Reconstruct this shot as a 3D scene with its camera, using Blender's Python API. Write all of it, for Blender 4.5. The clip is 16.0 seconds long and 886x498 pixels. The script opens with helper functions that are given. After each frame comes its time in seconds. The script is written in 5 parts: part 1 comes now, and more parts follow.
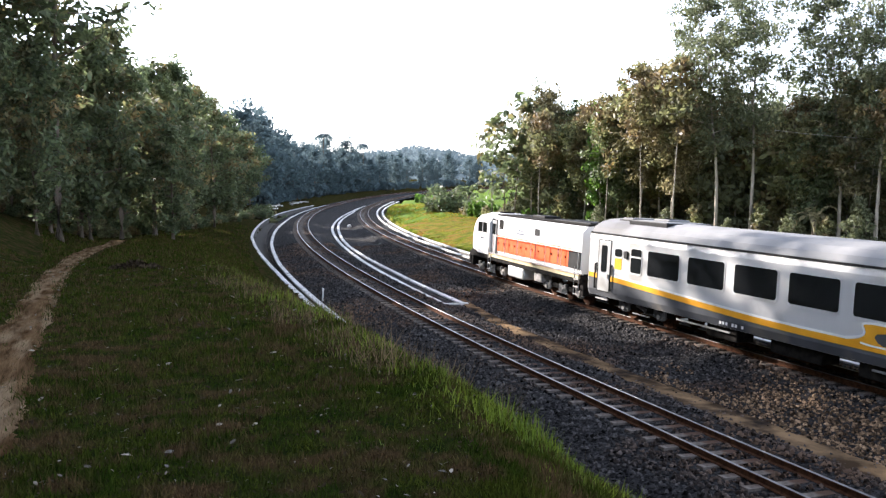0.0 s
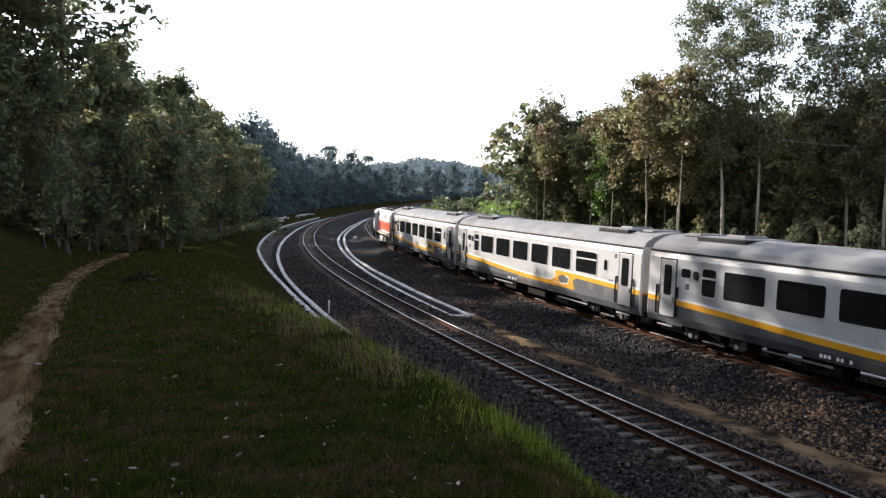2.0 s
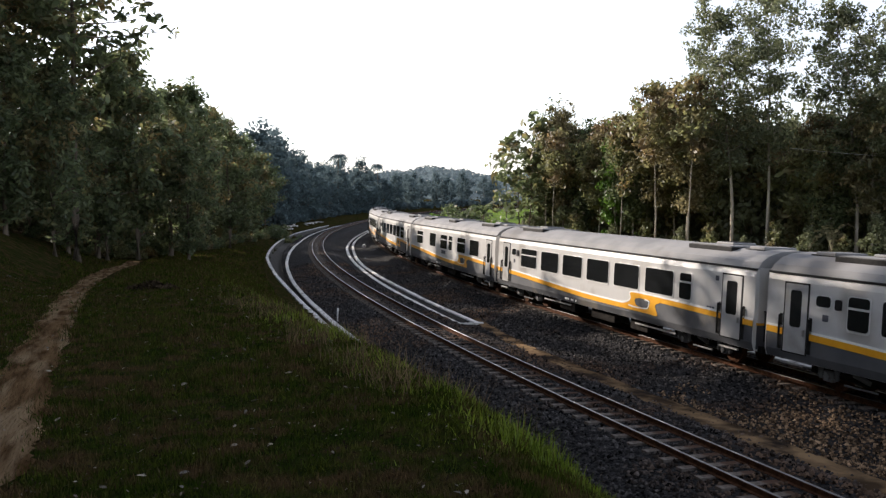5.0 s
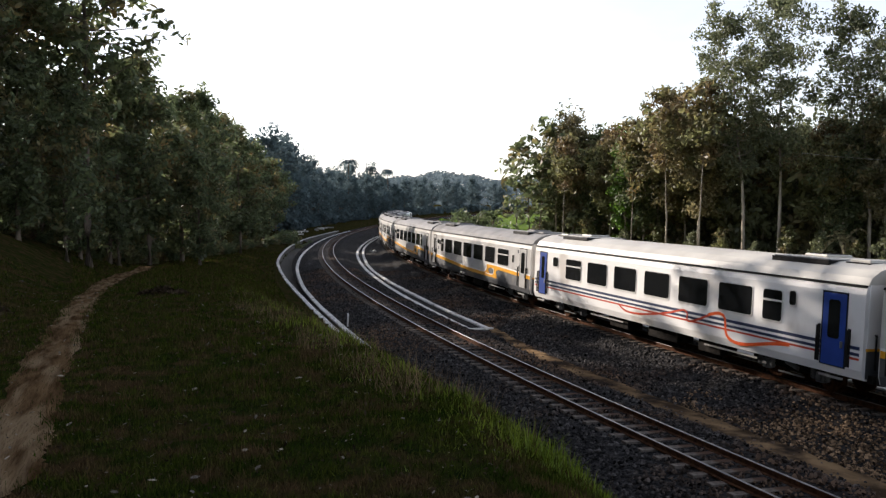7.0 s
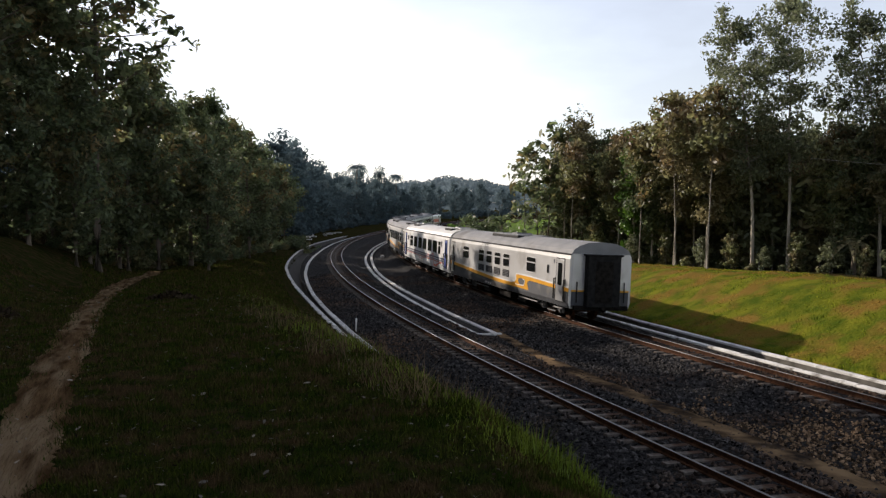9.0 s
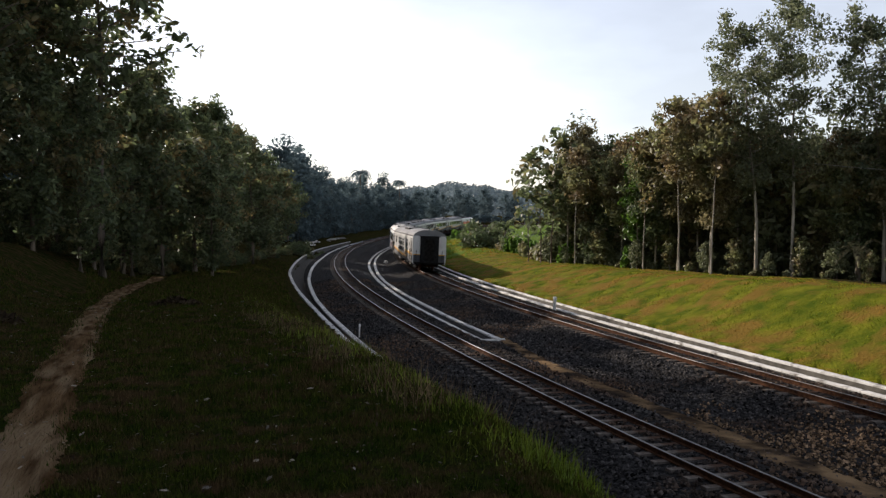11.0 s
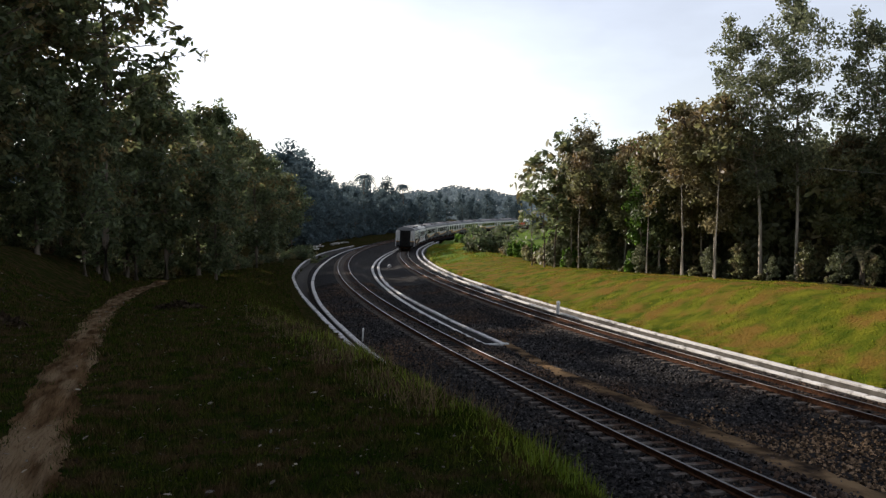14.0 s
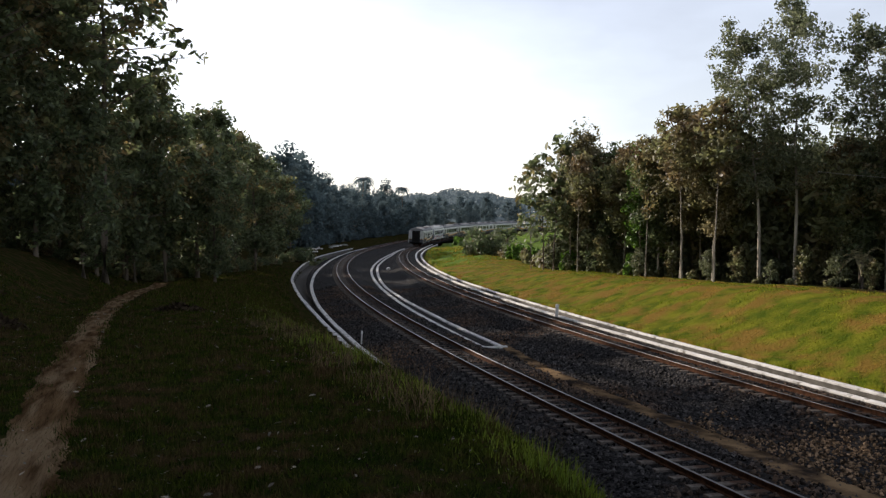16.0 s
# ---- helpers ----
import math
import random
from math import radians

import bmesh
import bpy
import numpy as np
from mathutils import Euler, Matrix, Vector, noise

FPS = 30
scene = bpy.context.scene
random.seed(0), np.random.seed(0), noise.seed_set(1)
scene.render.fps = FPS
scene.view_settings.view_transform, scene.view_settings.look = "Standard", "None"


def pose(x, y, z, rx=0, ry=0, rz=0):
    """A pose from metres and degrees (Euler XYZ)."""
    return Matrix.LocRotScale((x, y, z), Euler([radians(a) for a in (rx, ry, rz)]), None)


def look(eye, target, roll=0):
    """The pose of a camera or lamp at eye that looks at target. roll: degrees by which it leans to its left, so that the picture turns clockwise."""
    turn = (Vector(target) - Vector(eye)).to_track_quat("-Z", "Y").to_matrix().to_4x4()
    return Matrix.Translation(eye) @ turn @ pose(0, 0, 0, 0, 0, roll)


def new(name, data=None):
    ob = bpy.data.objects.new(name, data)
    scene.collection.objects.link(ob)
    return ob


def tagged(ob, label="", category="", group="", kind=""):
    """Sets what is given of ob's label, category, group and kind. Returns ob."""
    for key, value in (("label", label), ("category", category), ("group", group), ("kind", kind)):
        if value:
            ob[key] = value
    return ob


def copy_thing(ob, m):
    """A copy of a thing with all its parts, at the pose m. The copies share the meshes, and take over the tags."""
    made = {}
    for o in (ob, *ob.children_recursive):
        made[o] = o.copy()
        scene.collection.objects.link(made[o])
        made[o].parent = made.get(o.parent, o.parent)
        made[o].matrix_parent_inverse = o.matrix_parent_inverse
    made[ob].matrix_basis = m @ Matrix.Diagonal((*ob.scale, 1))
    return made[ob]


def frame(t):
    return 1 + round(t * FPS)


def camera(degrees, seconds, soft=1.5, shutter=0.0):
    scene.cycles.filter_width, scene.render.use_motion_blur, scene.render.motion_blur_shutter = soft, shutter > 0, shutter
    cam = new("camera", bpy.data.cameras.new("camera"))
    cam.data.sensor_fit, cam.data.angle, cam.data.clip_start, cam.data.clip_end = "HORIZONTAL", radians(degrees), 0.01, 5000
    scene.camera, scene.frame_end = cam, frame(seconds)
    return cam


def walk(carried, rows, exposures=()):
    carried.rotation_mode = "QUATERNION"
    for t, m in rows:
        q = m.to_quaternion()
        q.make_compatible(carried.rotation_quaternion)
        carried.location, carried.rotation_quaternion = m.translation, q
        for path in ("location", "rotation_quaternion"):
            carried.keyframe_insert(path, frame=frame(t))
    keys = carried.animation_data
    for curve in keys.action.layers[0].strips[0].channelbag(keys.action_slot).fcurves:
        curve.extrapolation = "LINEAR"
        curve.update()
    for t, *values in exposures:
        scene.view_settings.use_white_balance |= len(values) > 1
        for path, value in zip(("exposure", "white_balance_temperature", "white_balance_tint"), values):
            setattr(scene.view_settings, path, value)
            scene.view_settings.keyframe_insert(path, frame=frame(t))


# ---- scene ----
cam = camera(55.3, 16.0, soft=1.35)

# ---- the camera's path: it stands on the bank and turns in the hand ----
EYE = (0.0, 0.0, 5.42)


def held(yaw, tilt, roll):
    return pose(*EYE, 90 + tilt, 0, yaw) @ pose(0, 0, 0, 0, 0, roll)


walk(cam, [(t, held(a, b, c)) for t, a, b, c in (
    (0.0, -2.64, -5.22, 0.48), (0.5, -2.53, -4.97, 0.44), (1.0, -2.39, -4.77, 0.39), (1.5, -2.31, -4.59, 0.27),
    (2.0, -2.24, -4.44, 0.17), (2.5, -2.19, -4.34, 0.08), (3.0, -2.14, -4.23, 0.06), (3.5, -2.06, -4.16, 0.01),
    (4.0, -1.95, -4.07, 0.10), (6.5, -1.13, -3.64, 0.13), (7.0, -0.96, -3.54, 0.14), (7.5, -0.77, -3.44, 0.19),
    (8.0, -0.61, -3.33, 0.19), (8.5, -0.49, -3.26, 0.20), (9.0, -0.40, -3.19, 0.15), (11.5, -0.12, -2.75, 0.16),
    (12.0, -0.07, -2.71, 0.18), (12.5, -0.02, -2.65, 0.18), (13.0, 0.02, -2.59, 0.19), (13.5, 0.06, -2.54, 0.17),
    (14.0, 0.07, -2.53, 0.17), (14.5, 0.08, -2.49, 0.24), (15.0, 0.06, -2.47, 0.21), (15.5, 0.02, -2.41, 0.22),
    (16.0, 0.00, -2.34, 0.28))], exposures=[(t, e, k, 15) for t, e, k in ((0.0, 2.12, 5950), (0.5, 1.66, 6000), (1.0, 1.48, 6050), (2.0, 1.36, 6100), (4.0, 1.15, 6300), (6.5, 0.97, 6400), (7.5, 0.86, 6400), (8.5, 0.58, 6400), (9.2, 0.5, 6400), (11.5, 0.53, 6450), (16.0, 0.53, 6450))])

# ---- world, sun ----
SUN_AZ, SUN_EL = radians(-46), radians(21.5)          # azimuth from +y, to the right
world = bpy.data.worlds.new("sky")
scene.world = world
world.use_nodes = True
wn = world.node_tree.nodes
sky = wn.new("ShaderNodeTexSky")
sky.sky_type, sky.sun_disc = "NISHITA", False
sky.sun_elevation, sky.sun_rotation = SUN_EL, SUN_AZ
sky.air_density, sky.dust_density, sky.ozone_density = 1.0, 0.6, 2.0
wn["Background"].inputs["Strength"].default_value = 0.125
pale = wn.new("ShaderNodeHueSaturation")              # a hazy, nearly white sky
pale.inputs["Saturation"].default_value = 0.43
world.node_tree.links.new(sky.outputs[0], pale.inputs["Color"])
cloud = wn.new("ShaderNodeTexNoise")                  # thin, soft cloud
cloud.inputs["Scale"].default_value, cloud.inputs["Detail"].default_value = 3.2, 5.0
sky_way = wn.new("ShaderNodeMapping")
sky_way.inputs["Scale"].default_value = (1.0, 1.0, 3.0)
sky_dir = wn.new("ShaderNodeTexCoord")
cloud_amount = wn.new("ShaderNodeMapRange")
cloud_amount.inputs["From Min"].default_value, cloud_amount.inputs["From Max"].default_value = 0.4, 0.65
cloud_amount.inputs["To Min"].default_value, cloud_amount.inputs["To Max"].default_value = 0.92, 1.12
cloudy = wn.new("ShaderNodeVectorMath")
cloudy.operation = "SCALE"
for a, b in ((sky_dir.outputs["Generated"], sky_way.inputs["Vector"]), (sky_way.outputs[0], cloud.inputs["Vector"]), (cloud.outputs["Fac"], cloud_amount.inputs["Value"]),
             (pale.outputs[0], cloudy.inputs[0]), (cloud_amount.outputs[0], cloudy.inputs["Scale"]), (cloudy.outputs[0], wn["Background"].inputs["Color"])):
    world.node_tree.links.new(a, b)
sun = new("sun", bpy.data.lights.new("sun", "SUN"))
sun.data.energy, sun.data.angle, sun.data.color = 4.2, radians(0.6), (1.0, 0.9, 0.76)
to_sun = Vector((math.sin(SUN_AZ) * math.cos(SUN_EL), math.cos(SUN_AZ) * math.cos(SUN_EL), math.sin(SUN_EL)))
sun.matrix_world = look(to_sun * 200, (0, 0, 0))


# ---- materials ----
def mat(name, c1, c2, scale=4.0, rough=0.8, metal=0.0, bump=0.2, fine=60.0, c3=None, c3_scale=0.6, c3_amount=0.5,
        translucent=0.0, spread=0.0, stretch=None, bump_dist=0.02, spec=0.4, turn=0.0):
    """Two-scale noise colour, fine relief; spread varies brightness from piece to piece; translucent for leaves."""
    m = bpy.data.materials.new(name)
    m.use_nodes = True
    nt = m.node_tree
    n, ln = nt.nodes, nt.links
    b = n["Principled BSDF"]
    tc = n.new("ShaderNodeTexCoord")
    co = tc.outputs["Object"]
    if stretch:
        mp = n.new("ShaderNodeMapping")
        mp.inputs["Scale"].default_value = stretch
        if turn:
            mp.vector_type = "TEXTURE"
            mp.inputs["Rotation"].default_value = (0, 0, radians(turn))
        ln.new(co, mp.inputs["Vector"])
        co = mp.outputs[0]

    def noise_tex(s, detail=6.0):
        x = n.new("ShaderNodeTexNoise")
        x.inputs["Scale"].default_value, x.inputs["Detail"].default_value = s, detail
        ln.new(co, x.inputs["Vector"])
        return x.outputs["Fac"]

    def mixed(fac, a, bb, lo=0.35, hi=0.65):
        r = n.new("ShaderNodeMapRange")
        r.inputs["From Min"].default_value, r.inputs["From Max"].default_value = lo, hi
        ln.new(fac, r.inputs["Value"])
        x = n.new("ShaderNodeMix")
        x.data_type = "RGBA"
        ln.new(r.outputs[0], x.inputs["Factor"])
        for sock, v in ((x.inputs[6], a), (x.inputs[7], bb)):
            if isinstance(v, tuple):
                sock.default_value = (*v, 1)
            else:
                ln.new(v, sock)
        return x.outputs[2]

    col = mixed(noise_tex(scale), c1, c2)
    if c3:
        col = mixed(noise_tex(c3_scale, 4.0), col, c3, 0.62 - 0.3 * c3_amount, 0.72 - 0.2 * c3_amount)
    if spread:
        g = n.new("ShaderNodeNewGeometry")
        r = n.new("ShaderNodeMapRange")
        r.inputs["To Min"].default_value, r.inputs["To Max"].default_value = 1 - spread, 1 + spread
        ln.new(g.outputs["Random Per Island"], r.inputs["Value"])
        h = n.new("ShaderNodeHueSaturation")
        ln.new(r.outputs[0], h.inputs["Value"])
        ln.new(col, h.inputs["Color"])
        col = h.outputs[0]
    ln.new(col, b.inputs["Base Color"])
    b.inputs["Roughness"].default_value, b.inputs["Metallic"].default_value = rough, metal
    b.inputs["Specular IOR Level"].default_value = spec
    if bump:
        bp = n.new("ShaderNodeBump")
        bp.inputs["Strength"].default_value, bp.inputs["Distance"].default_value = bump, bump_dist
        ln.new(noise_tex(fine), bp.inputs["Height"])
        ln.new(bp.outputs[0], b.inputs["Normal"])
    if translucent:
        t = n.new("ShaderNodeBsdfTranslucent")
        ln.new(col, t.inputs["Color"])
        s = n.new("ShaderNodeMixShader")
        s.inputs[0].default_value = translucent
        ln.new(b.outputs[0], s.inputs[1])
        ln.new(t.outputs[0], s.inputs[2])
        ln.new(s.outputs[0], n["Material Output"].inputs["Surface"])
    return m


def stones(name, c1, c2, scale):
    """Loose crushed stone: cells of differing grey with deep joints, stained in broad patches."""
    m = bpy.data.materials.new(name)
    m.use_nodes = True
    n, ln = m.node_tree.nodes, m.node_tree.links
    b = n["Principled BSDF"]
    tc = n.new("ShaderNodeTexCoord")
    vo = n.new("ShaderNodeTexVoronoi")
    vo.inputs["Scale"].default_value = scale
    ln.new(tc.outputs["Object"], vo.inputs["Vector"])
    sep = n.new("ShaderNodeSeparateColor")
    ln.new(vo.outputs["Color"], sep.inputs[0])
    mx = n.new("ShaderNodeMix")
    mx.data_type = "RGBA"
    ln.new(sep.outputs[0], mx.inputs["Factor"])
    mx.inputs[6].default_value, mx.inputs[7].default_value = (*c1, 1), (*c2, 1)
    no = n.new("ShaderNodeTexNoise")
    no.inputs["Scale"].default_value, no.inputs["Detail"].default_value = 0.35, 5.0
    ln.new(tc.outputs["Object"], no.inputs["Vector"])
    r = n.new("ShaderNodeMapRange")
    r.inputs["From Min"].default_value, r.inputs["From Max"].default_value, r.inputs["To Max"].default_value = 0.52, 0.7, 0.3
    ln.new(no.outputs["Fac"], r.inputs["Value"])
    st = n.new("ShaderNodeMix")
    st.data_type = "RGBA"
    ln.new(r.outputs[0], st.inputs["Factor"])
    ln.new(mx.outputs[2], st.inputs[6])
    st.inputs[7].default_value = (0.038, 0.028, 0.021, 1)
    ln.new(st.outputs[2], b.inputs["Base Color"])
    b.inputs["Roughness"].default_value = 0.9
    b.inputs["Specular IOR Level"].default_value = 0.04
    bp = n.new("ShaderNodeBump")
    bp.invert = True
    bp.inputs["Strength"].default_value, bp.inputs["Distance"].default_value = 1.0, 0.05
    ln.new(vo.outputs["Distance"], bp.inputs["Height"])
    ln.new(bp.outputs[0], b.inputs["Normal"])
    return m


# Near-side grass: the shade of the wood is darkened into its colour.
GRASS = mat("shaded_grass_ground", (0.011, 0.018, 0.005), (0.032, 0.034, 0.01), 5.5, 0.95, bump=0.9, fine=45, bump_dist=0.03, spec=0.0, c3=(0.052, 0.033, 0.016), c3_scale=2.6, c3_amount=0.52)
# Far-bank grass: a brighter copy with the sunlight put into its colour.
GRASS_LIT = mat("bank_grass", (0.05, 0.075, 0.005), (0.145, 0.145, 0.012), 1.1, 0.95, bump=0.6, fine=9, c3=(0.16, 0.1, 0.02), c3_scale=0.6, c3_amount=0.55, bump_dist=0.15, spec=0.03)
MEADOW = mat("meadow_grass", (0.06, 0.11, 0.008), (0.11, 0.17, 0.016), 0.3, 0.95, bump=1.0, fine=2, bump_dist=0.2, spec=0.05)
FOREST_SOIL = mat("forest_floor", (0.03, 0.021, 0.011), (0.045, 0.038, 0.015), 1.0, 0.95, spec=0.0, bump=0.6, fine=8, c3=(0.03, 0.045, 0.012), c3_scale=0.2)
PATH = mat("trodden_earth", (0.055, 0.031, 0.014), (0.16, 0.1, 0.05), 3.0, 0.95, bump=1.0, fine=14, bump_dist=0.08, c3=(0.22, 0.155, 0.09), c3_scale=1.6, spec=0.0, stretch=(0.4, 2.6, 1), turn=19.0)
BALLAST = stones("ballast", (0.004, 0.004, 0.0042), (0.047, 0.0445, 0.0435), 15.0)
STONE = mat("crushed_stone", (0.012, 0.0115, 0.0115), (0.08, 0.074, 0.07), 9, 0.9, spec=0.04, bump=0.4, fine=40, c3=(0.085, 0.056, 0.038), c3_scale=0.2, spread=0.95)
# Soil-brown stone, brightened in colour to stand for a patch of sun.
SUNLIT_DUSTY_STONE = mat("sunlit_dusty_stone", (0.035, 0.023, 0.014), (0.26, 0.175, 0.105), 9, 0.9, spec=0.04, bump=0.4, fine=40, spread=0.9)
STALK = mat("dry_stalk", (0.13, 0.085, 0.045), (0.24, 0.17, 0.1), 3, 0.8, bump=0, spec=0.05, translucent=0.4, spread=0.4)
SOIL = mat("bare_soil", (0.05, 0.034, 0.021), (0.25, 0.165, 0.09), 1.3, 0.95, spec=0.0, bump=0.9, fine=18, bump_dist=0.04, c3=(0.026, 0.021, 0.018), c3_scale=0.9, c3_amount=0.5)
# Channel walls, much darker than the copings on top of them.
DARK_CONCRETE = mat("dark_concrete", (0.06, 0.055, 0.045), (0.13, 0.12, 0.1), 2.5, 0.9, bump=0.3, fine=30)
MUD = mat("drain_mud", (0.03, 0.026, 0.02), (0.06, 0.05, 0.035), 3, 0.9, bump=0.4, fine=20)
CONCRETE = mat("drain_concrete", (0.55, 0.53, 0.5), (0.74, 0.72, 0.68), 1.5, 0.85, bump=0.3, fine=30, c3=(0.2, 0.18, 0.15), c3_scale=2.6, c3_amount=0.2)
SLEEPER = mat("sleeper_concrete", (0.06, 0.05, 0.041), (0.16, 0.14, 0.12), 5, 0.9, spec=0.05, bump=0.3, fine=60, c3=(0.06, 0.036, 0.024), c3_scale=1.2, spread=0.4)
RUST = mat("rusty_rail", (0.035, 0.016, 0.009), (0.085, 0.038, 0.019), 9, 0.85, 0.0, spec=0.05, bump=0.2, fine=90)
POLISHED = mat("rail_head_steel", (0.13, 0.122, 0.115), (0.22, 0.208, 0.195), 6, 0.46, 0.85, bump=0.05)
BARK_PALE = mat("pale_bark", (0.30, 0.26, 0.2), (0.42, 0.37, 0.3), 3, 0.9, bump=0.5, fine=14, c3=(0.16, 0.13, 0.1), c3_scale=1.5, stretch=(1, 1, 0.3))
BARK = mat("dark_bark", (0.09, 0.07, 0.05), (0.16, 0.125, 0.09), 4, 0.9, bump=0.6, fine=14, stretch=(1, 1, 0.25))
LEAF_DARK = mat("teak_leaf", (0.095, 0.128, 0.058), (0.165, 0.195, 0.09), 0.5, 0.52, spec=0.5, bump=0, translucent=0.52, spread=0.5, c3=(0.24, 0.175, 0.07), c3_scale=0.35, c3_amount=0.35)
LEAF_OLIVE = mat("olive_leaf", (0.17, 0.185, 0.075), (0.26, 0.265, 0.125), 0.4, 0.52, spec=0.5, bump=0, translucent=0.5, spread=0.5, c3=(0.17, 0.12, 0.06), c3_scale=0.3, c3_amount=0.6)
LEAF_BROWN = mat("dry_leaf", (0.235, 0.2, 0.1), (0.33, 0.285, 0.155), 0.4, 0.52, spec=0.5, bump=0, translucent=0.5, spread=0.45, c3=(0.09, 0.1, 0.035), c3_scale=0.4, c3_amount=0.5)
LEAF_GREEN = mat("fresh_leaf", (0.08, 0.16, 0.02), (0.12, 0.22, 0.035), 0.5, 0.5, bump=0, translucent=0.5, spread=0.4)
LEAF_GREY = mat("grey_green_leaf", (0.13, 0.15, 0.075), (0.19, 0.205, 0.115), 0.5, 0.5, spec=0.45, bump=0, translucent=0.5, spread=0.45)
# Haze is put into these leaves: paler and bluer than near foliage.
LEAF_FAR_HAZE = mat("far_leaf_haze", (0.095, 0.135, 0.145), (0.145, 0.19, 0.2), 0.06, 0.9, bump=0, translucent=0.42, spread=0.22, spec=0.0, c3=(0.15, 0.15, 0.11), c3_scale=0.05, c3_amount=0.35)
# Blades darkened along with the shaded near-side ground.
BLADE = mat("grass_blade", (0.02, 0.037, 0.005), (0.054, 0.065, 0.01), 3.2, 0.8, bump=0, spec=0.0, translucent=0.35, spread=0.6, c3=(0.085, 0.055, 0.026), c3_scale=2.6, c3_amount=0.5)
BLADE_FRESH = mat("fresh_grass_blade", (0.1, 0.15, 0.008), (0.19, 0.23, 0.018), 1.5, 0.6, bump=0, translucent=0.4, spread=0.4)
# Blades brightened as if in sun, for the far bank and knoll.
BLADE_LIT = mat("sunlit_grass_blade", (0.065, 0.11, 0.005), (0.18, 0.2, 0.016), 0.8, 0.8, bump=0, spec=0.05, translucent=0.6, spread=0.55, c3=(0.24, 0.145, 0.028), c3_scale=0.6, c3_amount=0.55)
# The hill's haze is painted: a pale blue-grey leaf colour.
LEAF_HILL_HAZE = mat("hill_leaf_haze", (0.1, 0.135, 0.145), (0.15, 0.185, 0.195), 0.02, 0.9, bump=0, translucent=0.4, spread=0.2, spec=0.0)
# A weak blue emission adds to the painted haze.
LEAF_HILL_HAZE.node_tree.nodes["Principled BSDF"].inputs["Emission Color"].default_value = (0.45, 0.58, 0.68, 1)
LEAF_HILL_HAZE.node_tree.nodes["Principled BSDF"].inputs["Emission Strength"].default_value = 0.045
HEAP = mat("dead_leaf", (0.03, 0.022, 0.015), (0.07, 0.05, 0.032), 3, 0.9, bump=0, spread=0.6, spec=0.0)
LITTER = mat("fallen_leaf", (0.05, 0.035, 0.02), (0.28, 0.24, 0.18), 9, 0.7, bump=0, spread=0.6)
COACH = mat("silver_paint", (0.55, 0.54, 0.52), (0.62, 0.61, 0.59), 0.7, 0.32, 0.25, bump=0.02, fine=3, c3=(0.42, 0.4, 0.37), c3_scale=0.5, c3_amount=0.2)
DOOR = mat("door_paint", (0.36, 0.355, 0.345), (0.43, 0.425, 0.41), 0.9, 0.4, 0.15, bump=0.02, fine=3, c3=(0.28, 0.27, 0.25), c3_scale=0.7, c3_amount=0.2)
COACH_WHITE = mat("white_paint", (0.72, 0.71, 0.69), (0.8, 0.79, 0.77), 0.7, 0.35, bump=0.02, fine=3, c3=(0.55, 0.52, 0.48), c3_scale=0.5, c3_amount=0.2)
ROOF = mat("roof_paint", (0.2, 0.2, 0.2), (0.27, 0.265, 0.26), 0.8, 0.75, 0.0, bump=0.05, fine=5, c3=(0.16, 0.155, 0.15), c3_scale=0.4, c3_amount=0.35, spec=0.12)
ROOF_PALE = mat("pale_roof_paint", (0.42, 0.4, 0.36), (0.52, 0.5, 0.45), 0.8, 0.5, bump=0.05, fine=5, c3=(0.36, 0.34, 0.31), c3_scale=0.4, c3_amount=0.3)
GREY = mat("dark_grey_paint", (0.058, 0.061, 0.067), (0.088, 0.09, 0.095), 1.0, 0.6, 0.0, bump=0.03, fine=4, c3=(0.15, 0.135, 0.115), c3_scale=0.6, c3_amount=0.22, spec=0.2)
GOLD = mat("golden_yellow_paint", (0.66, 0.30, 0.012), (0.74, 0.36, 0.02), 2, 0.35, bump=0.0)
WHITE = mat("white_line_paint", (0.74, 0.73, 0.7), (0.8, 0.79, 0.76), 2, 0.4, bump=0.0)
NAVY = mat("navy_paint", (0.012, 0.022, 0.06), (0.02, 0.035, 0.09), 2, 0.4, bump=0.0)
RED = mat("dark_red_paint", (0.42, 0.04, 0.015), (0.5, 0.06, 0.02), 2, 0.4, bump=0.0)
BLUE = mat("blue_paint", (0.01, 0.04, 0.22), (0.015, 0.055, 0.28), 2, 0.4, bump=0.0)
CREAM = mat("cream_paint", (0.5, 0.42, 0.24), (0.6, 0.51, 0.31), 2, 0.5, bump=0.02, c3=(0.3, 0.25, 0.16), c3_scale=1.5, c3_amount=0.3)
ORANGE = mat("orange_red_paint", (0.72, 0.085, 0.012), (0.8, 0.12, 0.02), 1.5, 0.4, bump=0.0)
BLACK = mat("sooty_black", (0.006, 0.006, 0.006), (0.02, 0.019, 0.018), 5, 0.7, bump=0.1, fine=30, spec=0.12)
UNDER = mat("underframe_grime", (0.007, 0.0065, 0.006), (0.022, 0.019, 0.016), 5, 0.85, bump=0.3, fine=20, spec=0.05)
CASING = mat("casing_paint", (0.1, 0.1, 0.1), (0.17, 0.168, 0.163), 2, 0.7, bump=0.1, spec=0.15)
DUST = mat("dusty_steel", (0.2, 0.185, 0.165), (0.42, 0.395, 0.36), 4, 0.8, bump=0.3, fine=20)
STEEL = mat("worn_steel", (0.3, 0.29, 0.28), (0.45, 0.44, 0.42), 5, 0.45, 0.7, bump=0.1)
GLASS = mat("tinted_glass", (0.008, 0.009, 0.010), (0.014, 0.015, 0.016), 0.6, 0.08, bump=0.0, spec=0.5)
